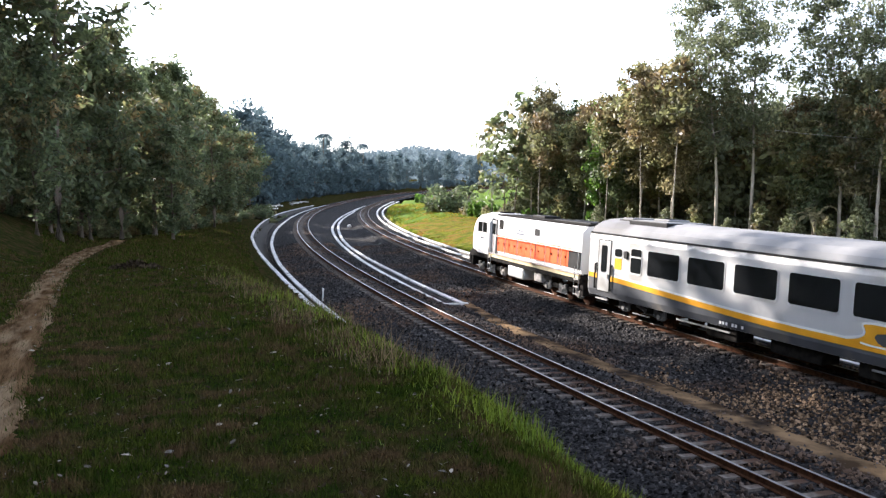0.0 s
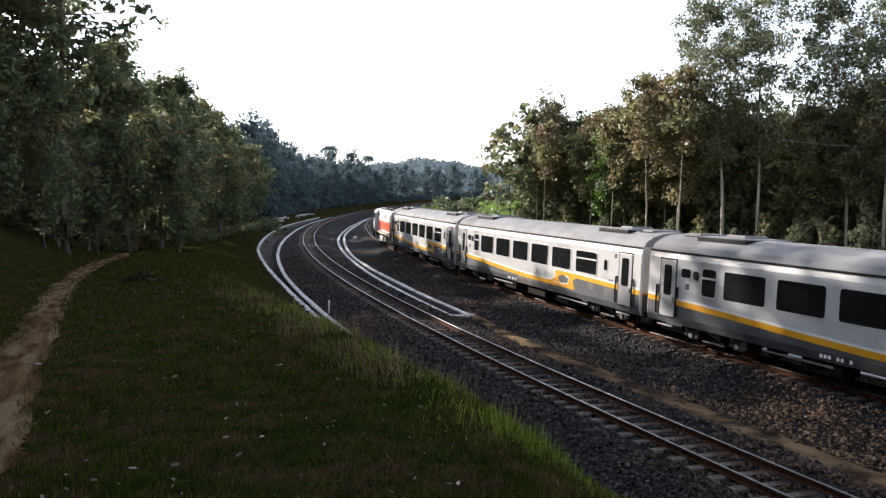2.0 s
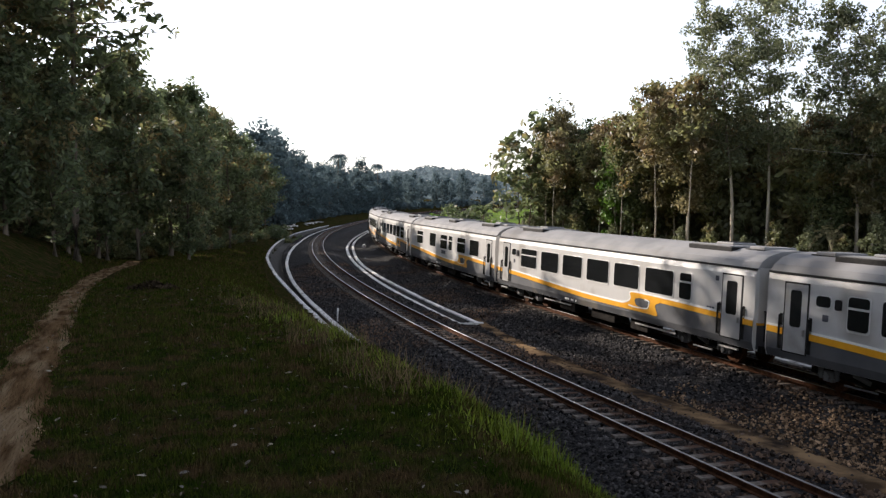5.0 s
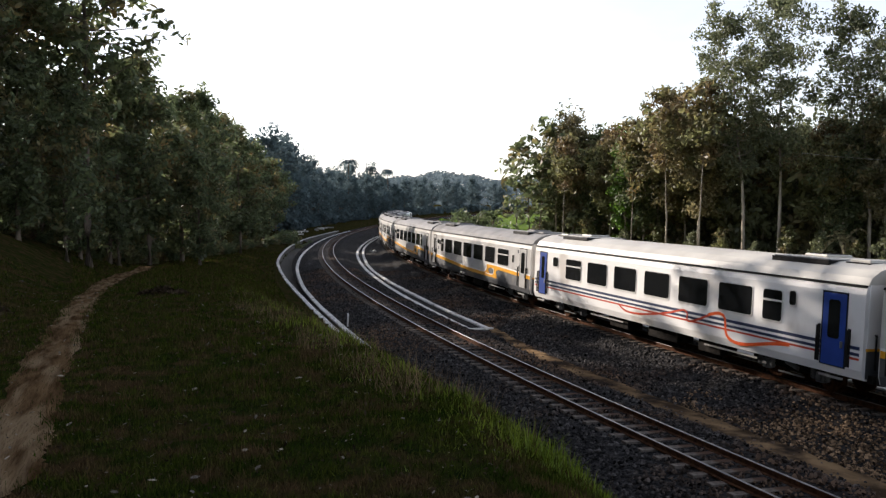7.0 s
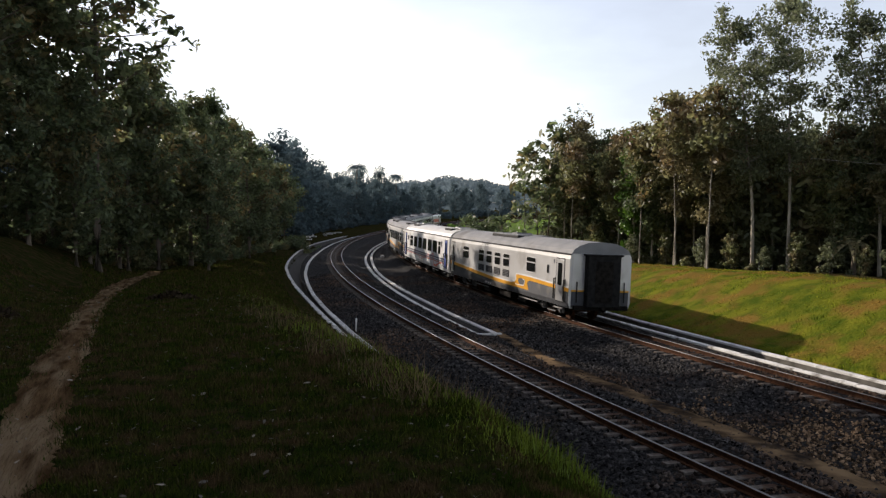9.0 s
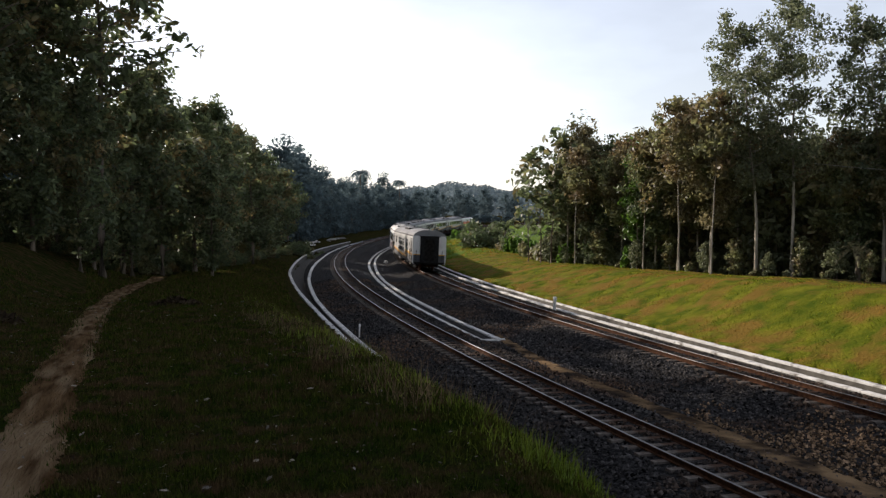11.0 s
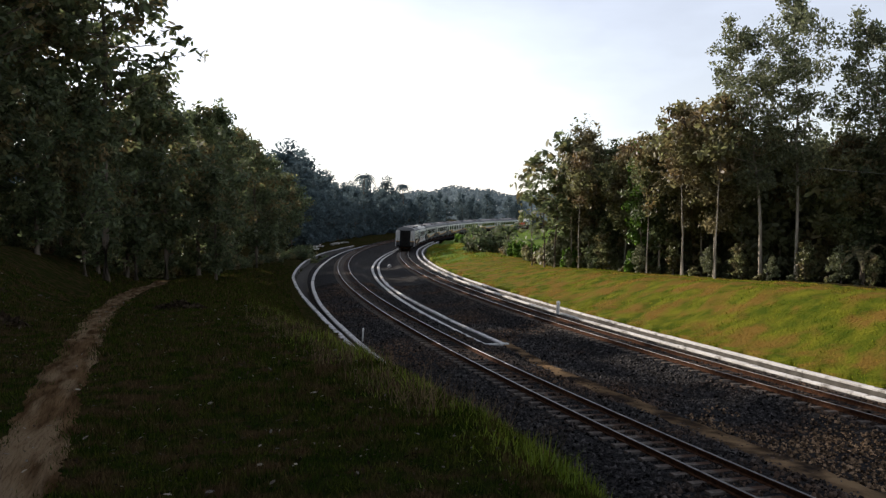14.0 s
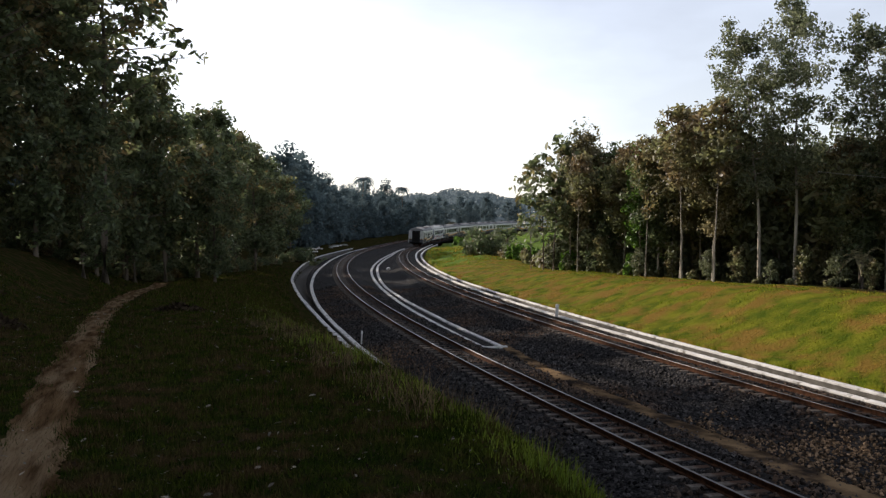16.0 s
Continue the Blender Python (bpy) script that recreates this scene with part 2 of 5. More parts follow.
ALU = mat("window_frame_paint", (0.6, 0.59, 0.56), (0.68, 0.67, 0.64), 3, 0.35, 0.3, bump=0.0)
SIGN = mat("sign_panel", (0.03, 0.035, 0.05), (0.06, 0.06, 0.075), 8, 0.5, bump=0)


# ---- mesh helpers ----
def thing(name, label, category, group="", kind=""):
    return tagged(new(name), label, category, group, kind)


def link(name, me, material, parent=None, label=""):
    if material and not me.materials:
        me.materials.append(material)
    ob = new(name, me)
    ob.parent = parent
    if label:
        ob["label"] = label
    return ob


def part(name, bm, material, parent, label="", smooth=False):
    me = bpy.data.meshes.new(name)
    bm.to_mesh(me)
    bm.free()
    if smooth:
        me.shade_smooth()
    return link(name, me, material, parent, label)


def raw(name, verts, faces, material, parent=None, label="", smooth=False):
    me = bpy.data.meshes.new(name)
    me.from_pydata([tuple(v) for v in verts], [], [tuple(f) for f in faces])
    me.update()
    if smooth:
        me.shade_smooth()
    return link(name, me, material, parent, label)


def box(bm, x0, x1, y0, y1, z0, z1, bevel=0.0):
    r = bmesh.ops.create_cube(bm, size=1, matrix=Matrix.Translation(((x0 + x1) / 2, (y0 + y1) / 2, (z0 + z1) / 2)) @ Matrix.Diagonal((x1 - x0, y1 - y0, z1 - z0, 1)))
    if bevel:
        es = list({e for v in r["verts"] for e in v.link_edges})
        bmesh.ops.bevel(bm, geom=es, offset=bevel, segments=2, affect="EDGES", profile=0.5)


def boxed(name, dims, material, parent, label="", bevel=0.0):
    bm = bmesh.new()
    box(bm, *dims, bevel)
    return part(name, bm, material, parent, label)


def rod(bm, a, b, r, r2=None, seg=8):
    a, b = Vector(a), Vector(b)
    q = (b - a).to_track_quat("Z", "Y").to_matrix().to_4x4()
    bmesh.ops.create_cone(bm, cap_ends=True, segments=seg, radius1=r, radius2=r if r2 is None else r2, depth=(b - a).length,
                          matrix=Matrix.Translation((a + b) / 2) @ q)


def ngon_cloud(name, verts, k, material, parent=None, label="", smooth=False):
    """verts: array (n, k, 3), one k-sided face each."""
    n = len(verts)
    me = bpy.data.meshes.new(name)
    me.vertices.add(n * k)
    me.vertices.foreach_set("co", np.ascontiguousarray(verts, dtype=np.float32).ravel())
    me.loops.add(n * k)
    me.loops.foreach_set("vertex_index", np.arange(n * k, dtype=np.int32))
    me.polygons.add(n)
    me.polygons.foreach_set("loop_start", np.arange(0, n * k, k, dtype=np.int32))
    me.update(calc_edges=True)
    me.validate()
    return link(name, me, material, parent, label)


# ---- the line of the railway: near track's centre line by its curvature ----
KNOT_S = [-20, 20, 60, 100, 150, 220, 320]
KNOT_K = [0.0033, 0.00296, 0.00302, 0.00213, 0.0020, 0.0034, 0.0034]
S0, S1, DS = -200.0, 460.0, 1.0
SS = np.arange(S0, S1 + 1e-6, DS)
_k = np.interp(SS, KNOT_S, KNOT_K)
TH = np.concatenate([[0], np.cumsum((_k[1:] + _k[:-1]) / 2 * DS)])
_i0 = int(round((0 - S0) / DS))
TH = TH - TH[_i0] + radians(-19.3)
_dx, _dy = np.sin(TH), np.cos(TH)
CX = np.concatenate([[0], np.cumsum((_dx[1:] + _dx[:-1]) / 2 * DS)])
CY = np.concatenate([[0], np.cumsum((_dy[1:] + _dy[:-1]) / 2 * DS)])
CX, CY = CX - CX[_i0] + 5.77, CY - CY[_i0] + 18.0
CZ = np.where(SS < 0, -0.0031 * SS * 0.3, -0.0031 * SS - 0.2362 * (np.minimum(np.maximum(SS, 0), 200) / 100) ** 2)
CZ = np.where(SS > 150, np.interp(SS, [150, 200, 320, 460], [-0.996, -0.95, -0.2, 0.3]), CZ)
CANT = 0.0417
FAR = 7.43                                           # the second track lies this far to the right


def on_line(s, u, dz=0.0):
    """World place at s along the line, u metres to the left of the near track, dz above its rails."""
    s = np.asarray(s, float)
    x, y, z, th = (np.interp(s, SS, a) for a in (CX, CY, CZ, TH))
    return np.stack([x - u * np.cos(th), y + u * np.sin(th), z + dz], -1)


def su_of(x, y):
    """Along and left of the line, for arrays of places."""
    x, y = np.atleast_1d(x).astype(float), np.atleast_1d(y).astype(float)
    cx, cy, cs, ct = CX[::2], CY[::2], SS[::2], TH[::2]
    s, u = np.empty(x.size), np.empty(x.size)
    for a in range(0, x.size, 20000):
        dx, dy = x[a:a + 20000, None] - cx, y[a:a + 20000, None] - cy
        i = np.argmin(dx * dx + dy * dy, 1)
        k = np.arange(i.size)
        s[a:a + 20000] = cs[i] + dx[k, i] * np.sin(ct[i]) + dy[k, i] * np.cos(ct[i])
        u[a:a + 20000] = -(dx[k, i] * np.cos(ct[i]) - dy[k, i] * np.sin(ct[i]))
    return s, u


def smooth_noise(x, y, f, seed=0.0):
    return (np.sin(x * f + 1.3 + seed) * np.cos(y * f * 0.9 + 2.1 * seed) + 0.6 * np.sin(x * f * 2.3 - y * f * 1.7 + seed * 3)
            + 0.35 * np.sin(x * f * 4.1 + y * f * 3.3 + seed)) / 1.95


PATH_WAY = [(-2.2, -4), (-2.6, 3), (-3.0, 5.8), (-3.65, 7.5), (-4.62, 10.0), (-5.6, 12.7), (-7.25, 17.2), (-10.1, 25), (-12.9, 34), (-15.6, 43), (-17.8, 52), (-20, 60)]


def path_x(y):
    return np.interp(y, [q[1] for q in PATH_WAY] + [120], [q[0] for q in PATH_WAY] + [-30])


def wood_rise(x, y):
    """The grassy slope that lifts the wood above the footpath."""
    k = np.clip((path_x(y) - x - 1.0) / 5.5, 0, 1)
    return k * k * (3 - 2 * k) * np.interp(y, [0, 14, 26, 44, 58, 76, 92], [0.3, 1.3, 2.1, 2.0, 1.25, 0.55, 0.0])


def bank_foot(s):
    """Where the grass bank meets the ballast."""
    return np.interp(s, [-16, -11, -8, -5], [2.9, 3.4, 3.8, 4.5])


def ground_z(x, y):
    x, y = np.atleast_1d(x).astype(float), np.atleast_1d(y).astype(float)
    s, u = su_of(x, y)
    base = np.interp(s, SS, CZ)
    top = np.interp(s, [-120, -40, -14, 46, 75, 500], [4.2, 4.1, 3.82, 0.62, 0.25, 0.2])
    left = top + np.clip(u - 14, 0, 60) * np.interp(s, [-20, 40, 90], [0.02, 0.055, 0.03])
    foot = bank_foot(s)
    bank = np.clip((u - foot) / (np.interp(s, [-18, -10.5, -9, -7, -4], [10.1, 9.4, 9.1, 8.65, 8.3]) - foot), 0, 1)
    bank = bank * bank * (3 - 2 * bank) * 0.55 + bank * 0.45
    zl = -0.25 + (left + 0.25) * bank
    rtop = np.interp(s, [-60, 14, 46, 70, 130, 300], [2.6, 2.1, 1.0, 0.5, 0.3, 0.3])
    rb = np.clip((-u - 10.6) / 6.5, 0, 1)
    zr = -0.12 + (rtop + 0.12) * rb * rb * (3 - 2 * rb) - np.clip(-u - 18.5, 0, 16) * 0.06
    z = np.where(u > np.where(s < 0, foot - 0.5, np.interp(s, [24, 48, 62, 110, 140], [3.8, 4.3, 4.85, 5.3, 4.9])), zl, np.where(u < -10.55, zr, -1.3))
    wob = np.where((u > 5.5) | (u < -11.5), 1.0, 0.0)
    z = z + wob * (0.05 * smooth_noise(x, y, 0.9) + 0.10 * smooth_noise(x, y, 0.23, 1.0) * np.clip((np.abs(u) - 9) / 6, 0, 1))
    z = z + np.where(u < -11.2, 1.0, 0.0) * np.clip(1 - (np.abs(s - 30) - 40) / 20, 0, 1) * (0.08 * smooth_noise(x, y, 1.9, 3.0) + 0.035 * smooth_noise(x, y, 4.1, 6.0))
    knoll = np.clip(1 - np.abs(s - 98) / 30, 0, 1) * np.clip((-u - 11) / 3, 0, 1) * np.clip(1 - (-u - 22) / 10, 0, 1)
    z = z + knoll * (0.3 + 0.35 * smooth_noise(x, y, 0.33, 8.0) + 0.16 * smooth_noise(x, y, 0.9, 4.0))
    return z + base + wood_rise(x, y)


def sweep(name, profile, s_from, s_to, step, material, parent=None, label="", closed=False, drift=None, smooth=False):
    """Carries a profile of (u, z) along the line; drift(s) moves it sideways."""
    ss = np.linspace(s_from, s_to, max(2, int(round((s_to - s_from) / step)) + 1))
    k = len(profile)
    dr = drift(ss) if drift else np.zeros(len(ss))
    v = np.stack([on_line(ss, u + dr, z) for u, z in profile], 1).reshape(-1, 3)
    f = []
    for i in range(len(ss) - 1):
        for j in range(k if closed else k - 1):
            a, b = i * k + j, i * k + (j + 1) % k
            f.append((a, b, b + k, a + k))
    if closed:
        f += [tuple(range(k)), tuple(range((len(ss) - 1) * k, len(ss) * k))[::-1]]
    return raw(name, v, f, material, parent, label, smooth)


# ---- ground: one sheet to the horizon ----
def spaced(lo, hi, fine, far):
    a = list(np.arange(lo, hi + 1e-6, fine))
    d = fine
    while a[-1] < far:
        d = min(d * 1.22, 400)
        a.append(a[-1] + d)
    d = fine
    while a[0] > -far:
        d = min(d * 1.22, 400)
        a.insert(0, a[0] - d)
    return np.array(a)


def build_ground():
    gx, gy = spaced(-32, 34, 0.45, 3000), spaced(-6, 84, 0.45, 3000)
    X, Y = np.meshgrid(gx, gy)
    Z = ground_z(X.ravel(), Y.ravel())
    nx, ny = len(gx), len(gy)
    idx = np.arange(nx * ny).reshape(ny, nx)
    f = np.stack([idx[:-1, :-1], idx[:-1, 1:], idx[1:, 1:], idx[1:, :-1]], -1).reshape(-1, 4)
    me = bpy.data.meshes.new("ground")
    me.from_pydata(np.stack([X.ravel(), Y.ravel(), Z], 1).tolist(), [], f.tolist())
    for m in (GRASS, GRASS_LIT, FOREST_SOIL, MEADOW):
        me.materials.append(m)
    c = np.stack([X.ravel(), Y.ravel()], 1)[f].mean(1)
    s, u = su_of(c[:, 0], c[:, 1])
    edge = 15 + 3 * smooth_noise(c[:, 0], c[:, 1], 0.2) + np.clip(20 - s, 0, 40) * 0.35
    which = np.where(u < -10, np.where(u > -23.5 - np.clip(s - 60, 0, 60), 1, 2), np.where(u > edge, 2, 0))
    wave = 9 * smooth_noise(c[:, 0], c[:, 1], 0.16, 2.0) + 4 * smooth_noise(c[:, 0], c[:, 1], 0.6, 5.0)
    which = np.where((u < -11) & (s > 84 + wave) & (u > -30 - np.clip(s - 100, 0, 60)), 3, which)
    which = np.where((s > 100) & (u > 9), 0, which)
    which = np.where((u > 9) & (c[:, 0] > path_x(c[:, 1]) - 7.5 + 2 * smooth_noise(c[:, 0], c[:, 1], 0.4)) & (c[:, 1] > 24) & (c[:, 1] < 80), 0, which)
    me.polygons.foreach_set("material_index", which.astype(np.int32))
    me.shade_smooth()
    me.update()
    tagged(link("ground", me, None), "grassy ground with leaf litter beside the railway", "ground", kind="structure")


build_ground()

# ---- ballast beds, soil strip, path ----
SIDE = [(3.45, -0.5), (3.2, -0.42), (2.5, -0.4), (1.75, -0.2), (1.3, -0.165), (0.5, -0.172), (-0.5, -0.172), (-1.3, -0.168), (-1.7, -0.24), (-2.0, -0.36),
        (-2.9, -0.42), (-3.6, -0.46), (-4.2, -0.46), (-5.5, -0.42), (-5.95, -0.22), (-6.2, -0.165), (-6.9, -0.172), (-7.9, -0.172), (-8.7, -0.18), (-9.0, -0.2), (-9.15, -0.3)]
tagged(sweep("ballast", SIDE, -190, 450, 1.0, BALLAST, smooth=True), "dark grey crushed-stone ballast under the tracks", "ballast", kind="structure")

tagged(sweep("ballast_shoulder", [(4.9, -0.15), (4.3, -0.24), (3.8, -0.33), (3.2, -0.41), (3.1, -0.46)], -190, 8.2, 1.0, BALLAST, smooth=True), "crushed stone spread to the foot of the bank", "ballast", kind="structure")


def soil_u(s):
    """Middle of the bare strip beside the near track."""
    return np.interp(s, [-60, -2, 4, 9, 14, 18, 22], [-2.75, -2.62, -2.52, -2.5, -2.5, -2.9, -3.4])


def build_soil():
    ss = np.arange(-60, 21.5, 0.25)
    rng = np.random.RandomState(3)
    half = np.interp(ss, [-20, -2, 8, 21.5], [0.85, 0.6, 0.46, 0.3])
    a = soil_u(ss) + half * (0.9 + 0.35 * smooth_noise(ss, ss, 1.1)) + 0.1 * rng.rand(len(ss))
    b = soil_u(ss) - half * (0.9 + 0.35 * smooth_noise(ss, ss, 0.9, 2.0)) - 0.1 * rng.rand(len(ss))
    prof = np.array(SIDE)[::-1]
    rows = []
    for k, dz in ((0, -0.03), (0.15, 0.04), (0.5, 0.05), (0.85, 0.04), (1, -0.03)):
        q = a + (b - a) * k
        p = on_line(ss, q, 0)
        p[:, 2] += np.interp(q, prof[:, 0], prof[:, 1]) + dz
        rows.append(p)
    v = np.stack(rows, 1).reshape(-1, 3)
    f = [(i * 5 + j, i * 5 + j + 1, i * 5 + j + 6, i * 5 + j + 5) for i in range(len(ss) - 1) for j in range(4)]
    tagged(raw("soil_strip", v, f, SOIL, smooth=True), "strip of bare sandy soil between the two ballast beds", "soil", kind="structure")


build_soil()




def build_path():
    way = PATH_WAY
    p = np.array(way, float)
    t = np.arange(len(p))
    tt = np.linspace(0, len(p) - 1, 420)
    x = np.interp(tt, t, p[:, 0])
    y = np.interp(tt, t, p[:, 1])
    for _ in range(30):
        x[1:-1] = (x[:-2] + x[2:] + 2 * x[1:-1]) / 4
        y[1:-1] = (y[:-2] + y[2:] + 2 * y[1:-1]) / 4
    dx, dy = np.gradient(x), np.gradient(y)
    l = np.hypot(dx, dy)
    nx, ny = -dy / l, dx / l
    rng = np.random.RandomState(5)
    w1 = 0.24 + 0.004 * y + 0.07 * smooth_noise(x, y, 2.2) + 0.05 * rng.rand(len(x))
    w2 = 0.24 + 0.004 * y + 0.07 * smooth_noise(x, y, 2.6, 2.0) + 0.05 * rng.rand(len(x))
    rows = []
    for k in (-1, -0.6, 0, 0.6, 1):
        w = np.where(k < 0, w1, w2) * k
        px, py = x + nx * w, y + ny * w
        rows.append(np.stack([px, py, ground_z(px, py) + (0.012 if abs(k) == 1 else 0.03)], 1))
    v = np.stack(rows, 1).reshape(-1, 3)
    f = [(i * 5 + j, i * 5 + j + 5, i * 5 + j + 6, i * 5 + j + 1) for i in range(len(x) - 1) for j in range(4)]
    tagged(raw("footpath", v, f, PATH, smooth=True), "narrow trodden earth footpath through the grass", "path", kind="structure")


build_path()

# ---- tracks ----
RAIL_FOOT = [(-0.06, -0.155), (0.06, -0.155), (0.06, -0.14), (0.012, -0.12), (0.012, -0.045), (0.034, -0.035), (0.034, -0.006), (-0.034, -0.006), (-0.034, -0.035), (-0.012, -0.045), (-0.012, -0.12), (-0.06, -0.14)]
RAIL_HEAD = [(-0.033, -0.006), (0.033, -0.006), (0.028, 0.0), (-0.028, 0.0)]


def build_track(off, label):
    tr = thing("railway_track", label, "railway track", "tracks", "structure")
    for side in (0.567, -0.567):
        dz = CANT * side
        r = sweep("rail", [(off + side + a, b + dz) for a, b in RAIL_FOOT], -190, 450, 1.0, RUST, tr, "", True)
        sweep("rail_head", [(off + side + a, b + dz) for a, b in RAIL_HEAD], -190, 450, 1.0, POLISHED, r, "polished steel running surface", True)
    bm = bmesh.new()
    box(bm, -0.115, 0.115, -1.0, 1.0, -0.16, 0.0)
    for v in bm.verts:
        if v.co.z > -0.01:
            v.co.x *= 0.8
            v.co.z -= 0.025 * (1 - abs(v.co.y))
    me = bpy.data.meshes.new("sleeper")
    bm.to_mesh(me)
    bm.free()
    me.materials.append(SLEEPER)
    rng = random.Random(int(abs(off)))
    far_v, far_f = [], []
    for i in range(-40, 700):
        s = i * 0.6
        th = float(np.interp(s, SS, TH))
        m = Matrix.Translation(on_line(s, off, -0.155 + rng.uniform(-0.01, 0.01)).tolist()) @ Euler((CANT, 0, math.pi / 2 - th + rng.uniform(-0.02, 0.02))).to_matrix().to_4x4()
        if -12 <= s <= 110:
            ob = new("sleeper", me)
            ob.parent = tr
            ob.matrix_basis = m
        else:
            o = len(far_v)
            far_v += [m @ v.co for v in me.vertices]
            far_f += [tuple(o + k for k in p.vertices) for p in me.polygons]
    tagged(raw("sleeper_row", far_v, far_f, SLEEPER, tr), kind="stuff")


build_track(0.0, "single railway track with rusty rails on concrete sleepers, empty")
build_track(-FAR, "railway track with rusty rails carrying the passing train")


# ---- concrete drains: open channels between two low walls with pale copings ----
def build_drain(label, inner, outer, top, floor, s_from, s_to, block=4.8, t=0.14):
    """inner, outer: (s, u) rows for the middle of each wall."""
    d = thing("drain", label, "drain", "trackside drains", "structure")
    rng = random.Random(int(s_from * 10 + t * 100))

    def wall_u(rows):
        a = np.array(rows, float)
        return lambda s: np.interp(s, a[:, 0], a[:, 1])

    ui, uo = wall_u(inner), wall_u(outer)
    ss = np.arange(s_from, s_to, 1.5)
    v = np.stack([on_line(ss, ui(ss), floor), on_line(ss, uo(ss), floor)], 1).reshape(-1, 3)
    raw("drain_floor", v, [(2 * k, 2 * k + 1, 2 * k + 3, 2 * k + 2) for k in range(len(ss) - 1)], MUD, d, "muddy channel bed")
    for uf in (ui, uo):
        sweep("drain_wall", [(-t + 0.02, floor - 0.3), (t - 0.02, floor - 0.3), (t - 0.02, top - 0.06), (-t + 0.02, top - 0.06)], s_from, s_to, 1.5, DARK_CONCRETE, d, "dark concrete wall", True, uf)
        s = s_from
        while s < s_to - 0.1:
            e = min(s + block * rng.uniform(0.8, 1.2), s_to)
            j, k = rng.uniform(-0.012, 0.012), rng.uniform(-0.012, 0.012)
            sweep("coping", [(j - t, top - 0.07), (j + t, top - 0.07), (j + t, top + k - 0.015), (j + t - 0.02, top + k), (j - t + 0.02, top + k), (j - t, top + k - 0.015)],
                  s + 0.008, e - 0.008, 1.2, CONCRETE, d, "", True, uf)
            s = e
    return d


build_drain("pale concrete drain channel at the foot of the grass bank",
            [(8, 3.3), (24, 3.3), (38, 3.3), (54, 3.05), (66, 2.8), (86, 2.4), (114, 2.3), (150, 2.3)], [(8, 3.8), (24, 3.75), (34, 3.85), (48, 4.25), (62, 4.75), (108, 5.2), (132, 4.8), (150, 4.8)], -0.3, -0.9, 8, 150, t=0.12)
build_drain("pale concrete drain channel below the sunlit grass bank", [(-30, -9.3), (170, -9.3)], [(-30, -10.4), (30, -10.4), (60, -10.1), (110, -10.1), (170, -10.4)], -0.14, -0.8, -30, 170, t=0.125)
middle = build_drain("pale concrete drain channel between the tracks, ending beside the ballast",
                     [(19.5, -1.95), (32, -2.1), (52, -2.5), (74, -3.1), (86, -3.6), (120, -5.1), (150, -5.4)], [(19.5, -2.85), (34, -2.85), (52, -2.95), (70, -3.6), (86, -4.15), (116, -5.5), (150, -6.0)], -0.33, -0.85, 19.5, 150, t=0.12)
boxed("end_wall", (-0.1, 0.1, -0.62, 0.75, -0.4, 0.0), CONCRETE, middle).matrix_basis = \
    Matrix.Translation(on_line(19.4, -2.45, -0.325).tolist()) @ Euler((0, 0, math.pi / 2 - float(np.interp(19.4, SS, TH)))).to_matrix().to_4x4()


def marker_post(s, u, h, z, r=0.07):
    p = thing("marker_post", "short pale concrete marker post beside the drain", "post", "marker posts")
    bm = bmesh.new()
    box(bm, -r, r, -r, r, -0.3, h, 0.01)
    part("post", bm, CONCRETE, p)
    boxed("cap", (-r - 0.005, r + 0.005, -r - 0.005, r + 0.005, h - 0.14, h + 0.006), WHITE, p, "white-painted top")
    p.matrix_basis = Matrix.Translation(on_line(s, u, z).tolist()) @ pose(0, 0, 0, 3, 2, 20)


marker_post(28, -8.98, 0.85, -0.3)
marker_post(22, 3.0, 0.6, -0.4, 0.03)


# ---- trees ----
def leaf_faces(centres, normals, size, rng, long=1.7):
    """Six-sided leaves round the centres, lying roughly across the normals."""
    n = len(centres)
    a = rng.normal(size=(n, 3))
    a -= (a * normals).sum(1)[:, None] * normals
    a /= np.linalg.norm(a, axis=1)[:, None] + 1e-9
    b = np.cross(normals, a)
    sz = np.asarray(size) * (0.6 + 0.8 * rng.rand(n))[:, None]
    out = []
    for p, q, d in ((-0.5, 0, 0), (-0.2, 0.27, 0.05), (0.2, 0.25, 0.02), (0.5, 0, -0.1), (0.2, -0.25, 0.02), (-0.2, -0.27, 0.05)):
        out.append(centres + a * (p * long * sz) + b * (q * 1.25 * sz) + normals * (d * sz))
    return np.stack(out, 1)


def tube(bm_v, bm_f, pts, radii, seg=7):
    o = len(bm_v)
    for i, (p, r) in enumerate(zip(pts, radii)):
        d = Vector(pts[min(i + 1, len(pts) - 1)]) - Vector(pts[max(i - 1, 0)])
        q = d.to_track_quat("Z", "Y")
        for k in range(seg):
            a = 2 * math.pi * k / seg
            bm_v.append(Vector(p) + q @ Vector((r * math.cos(a), r * math.sin(a), 0)))
    for i in range(len(pts) - 1):
        for k in range(seg):
            bm_f.append((o + i * seg + k, o + i * seg + (k + 1) % seg, o + (i + 1) * seg + (k + 1) % seg, o + (i + 1) * seg + k))


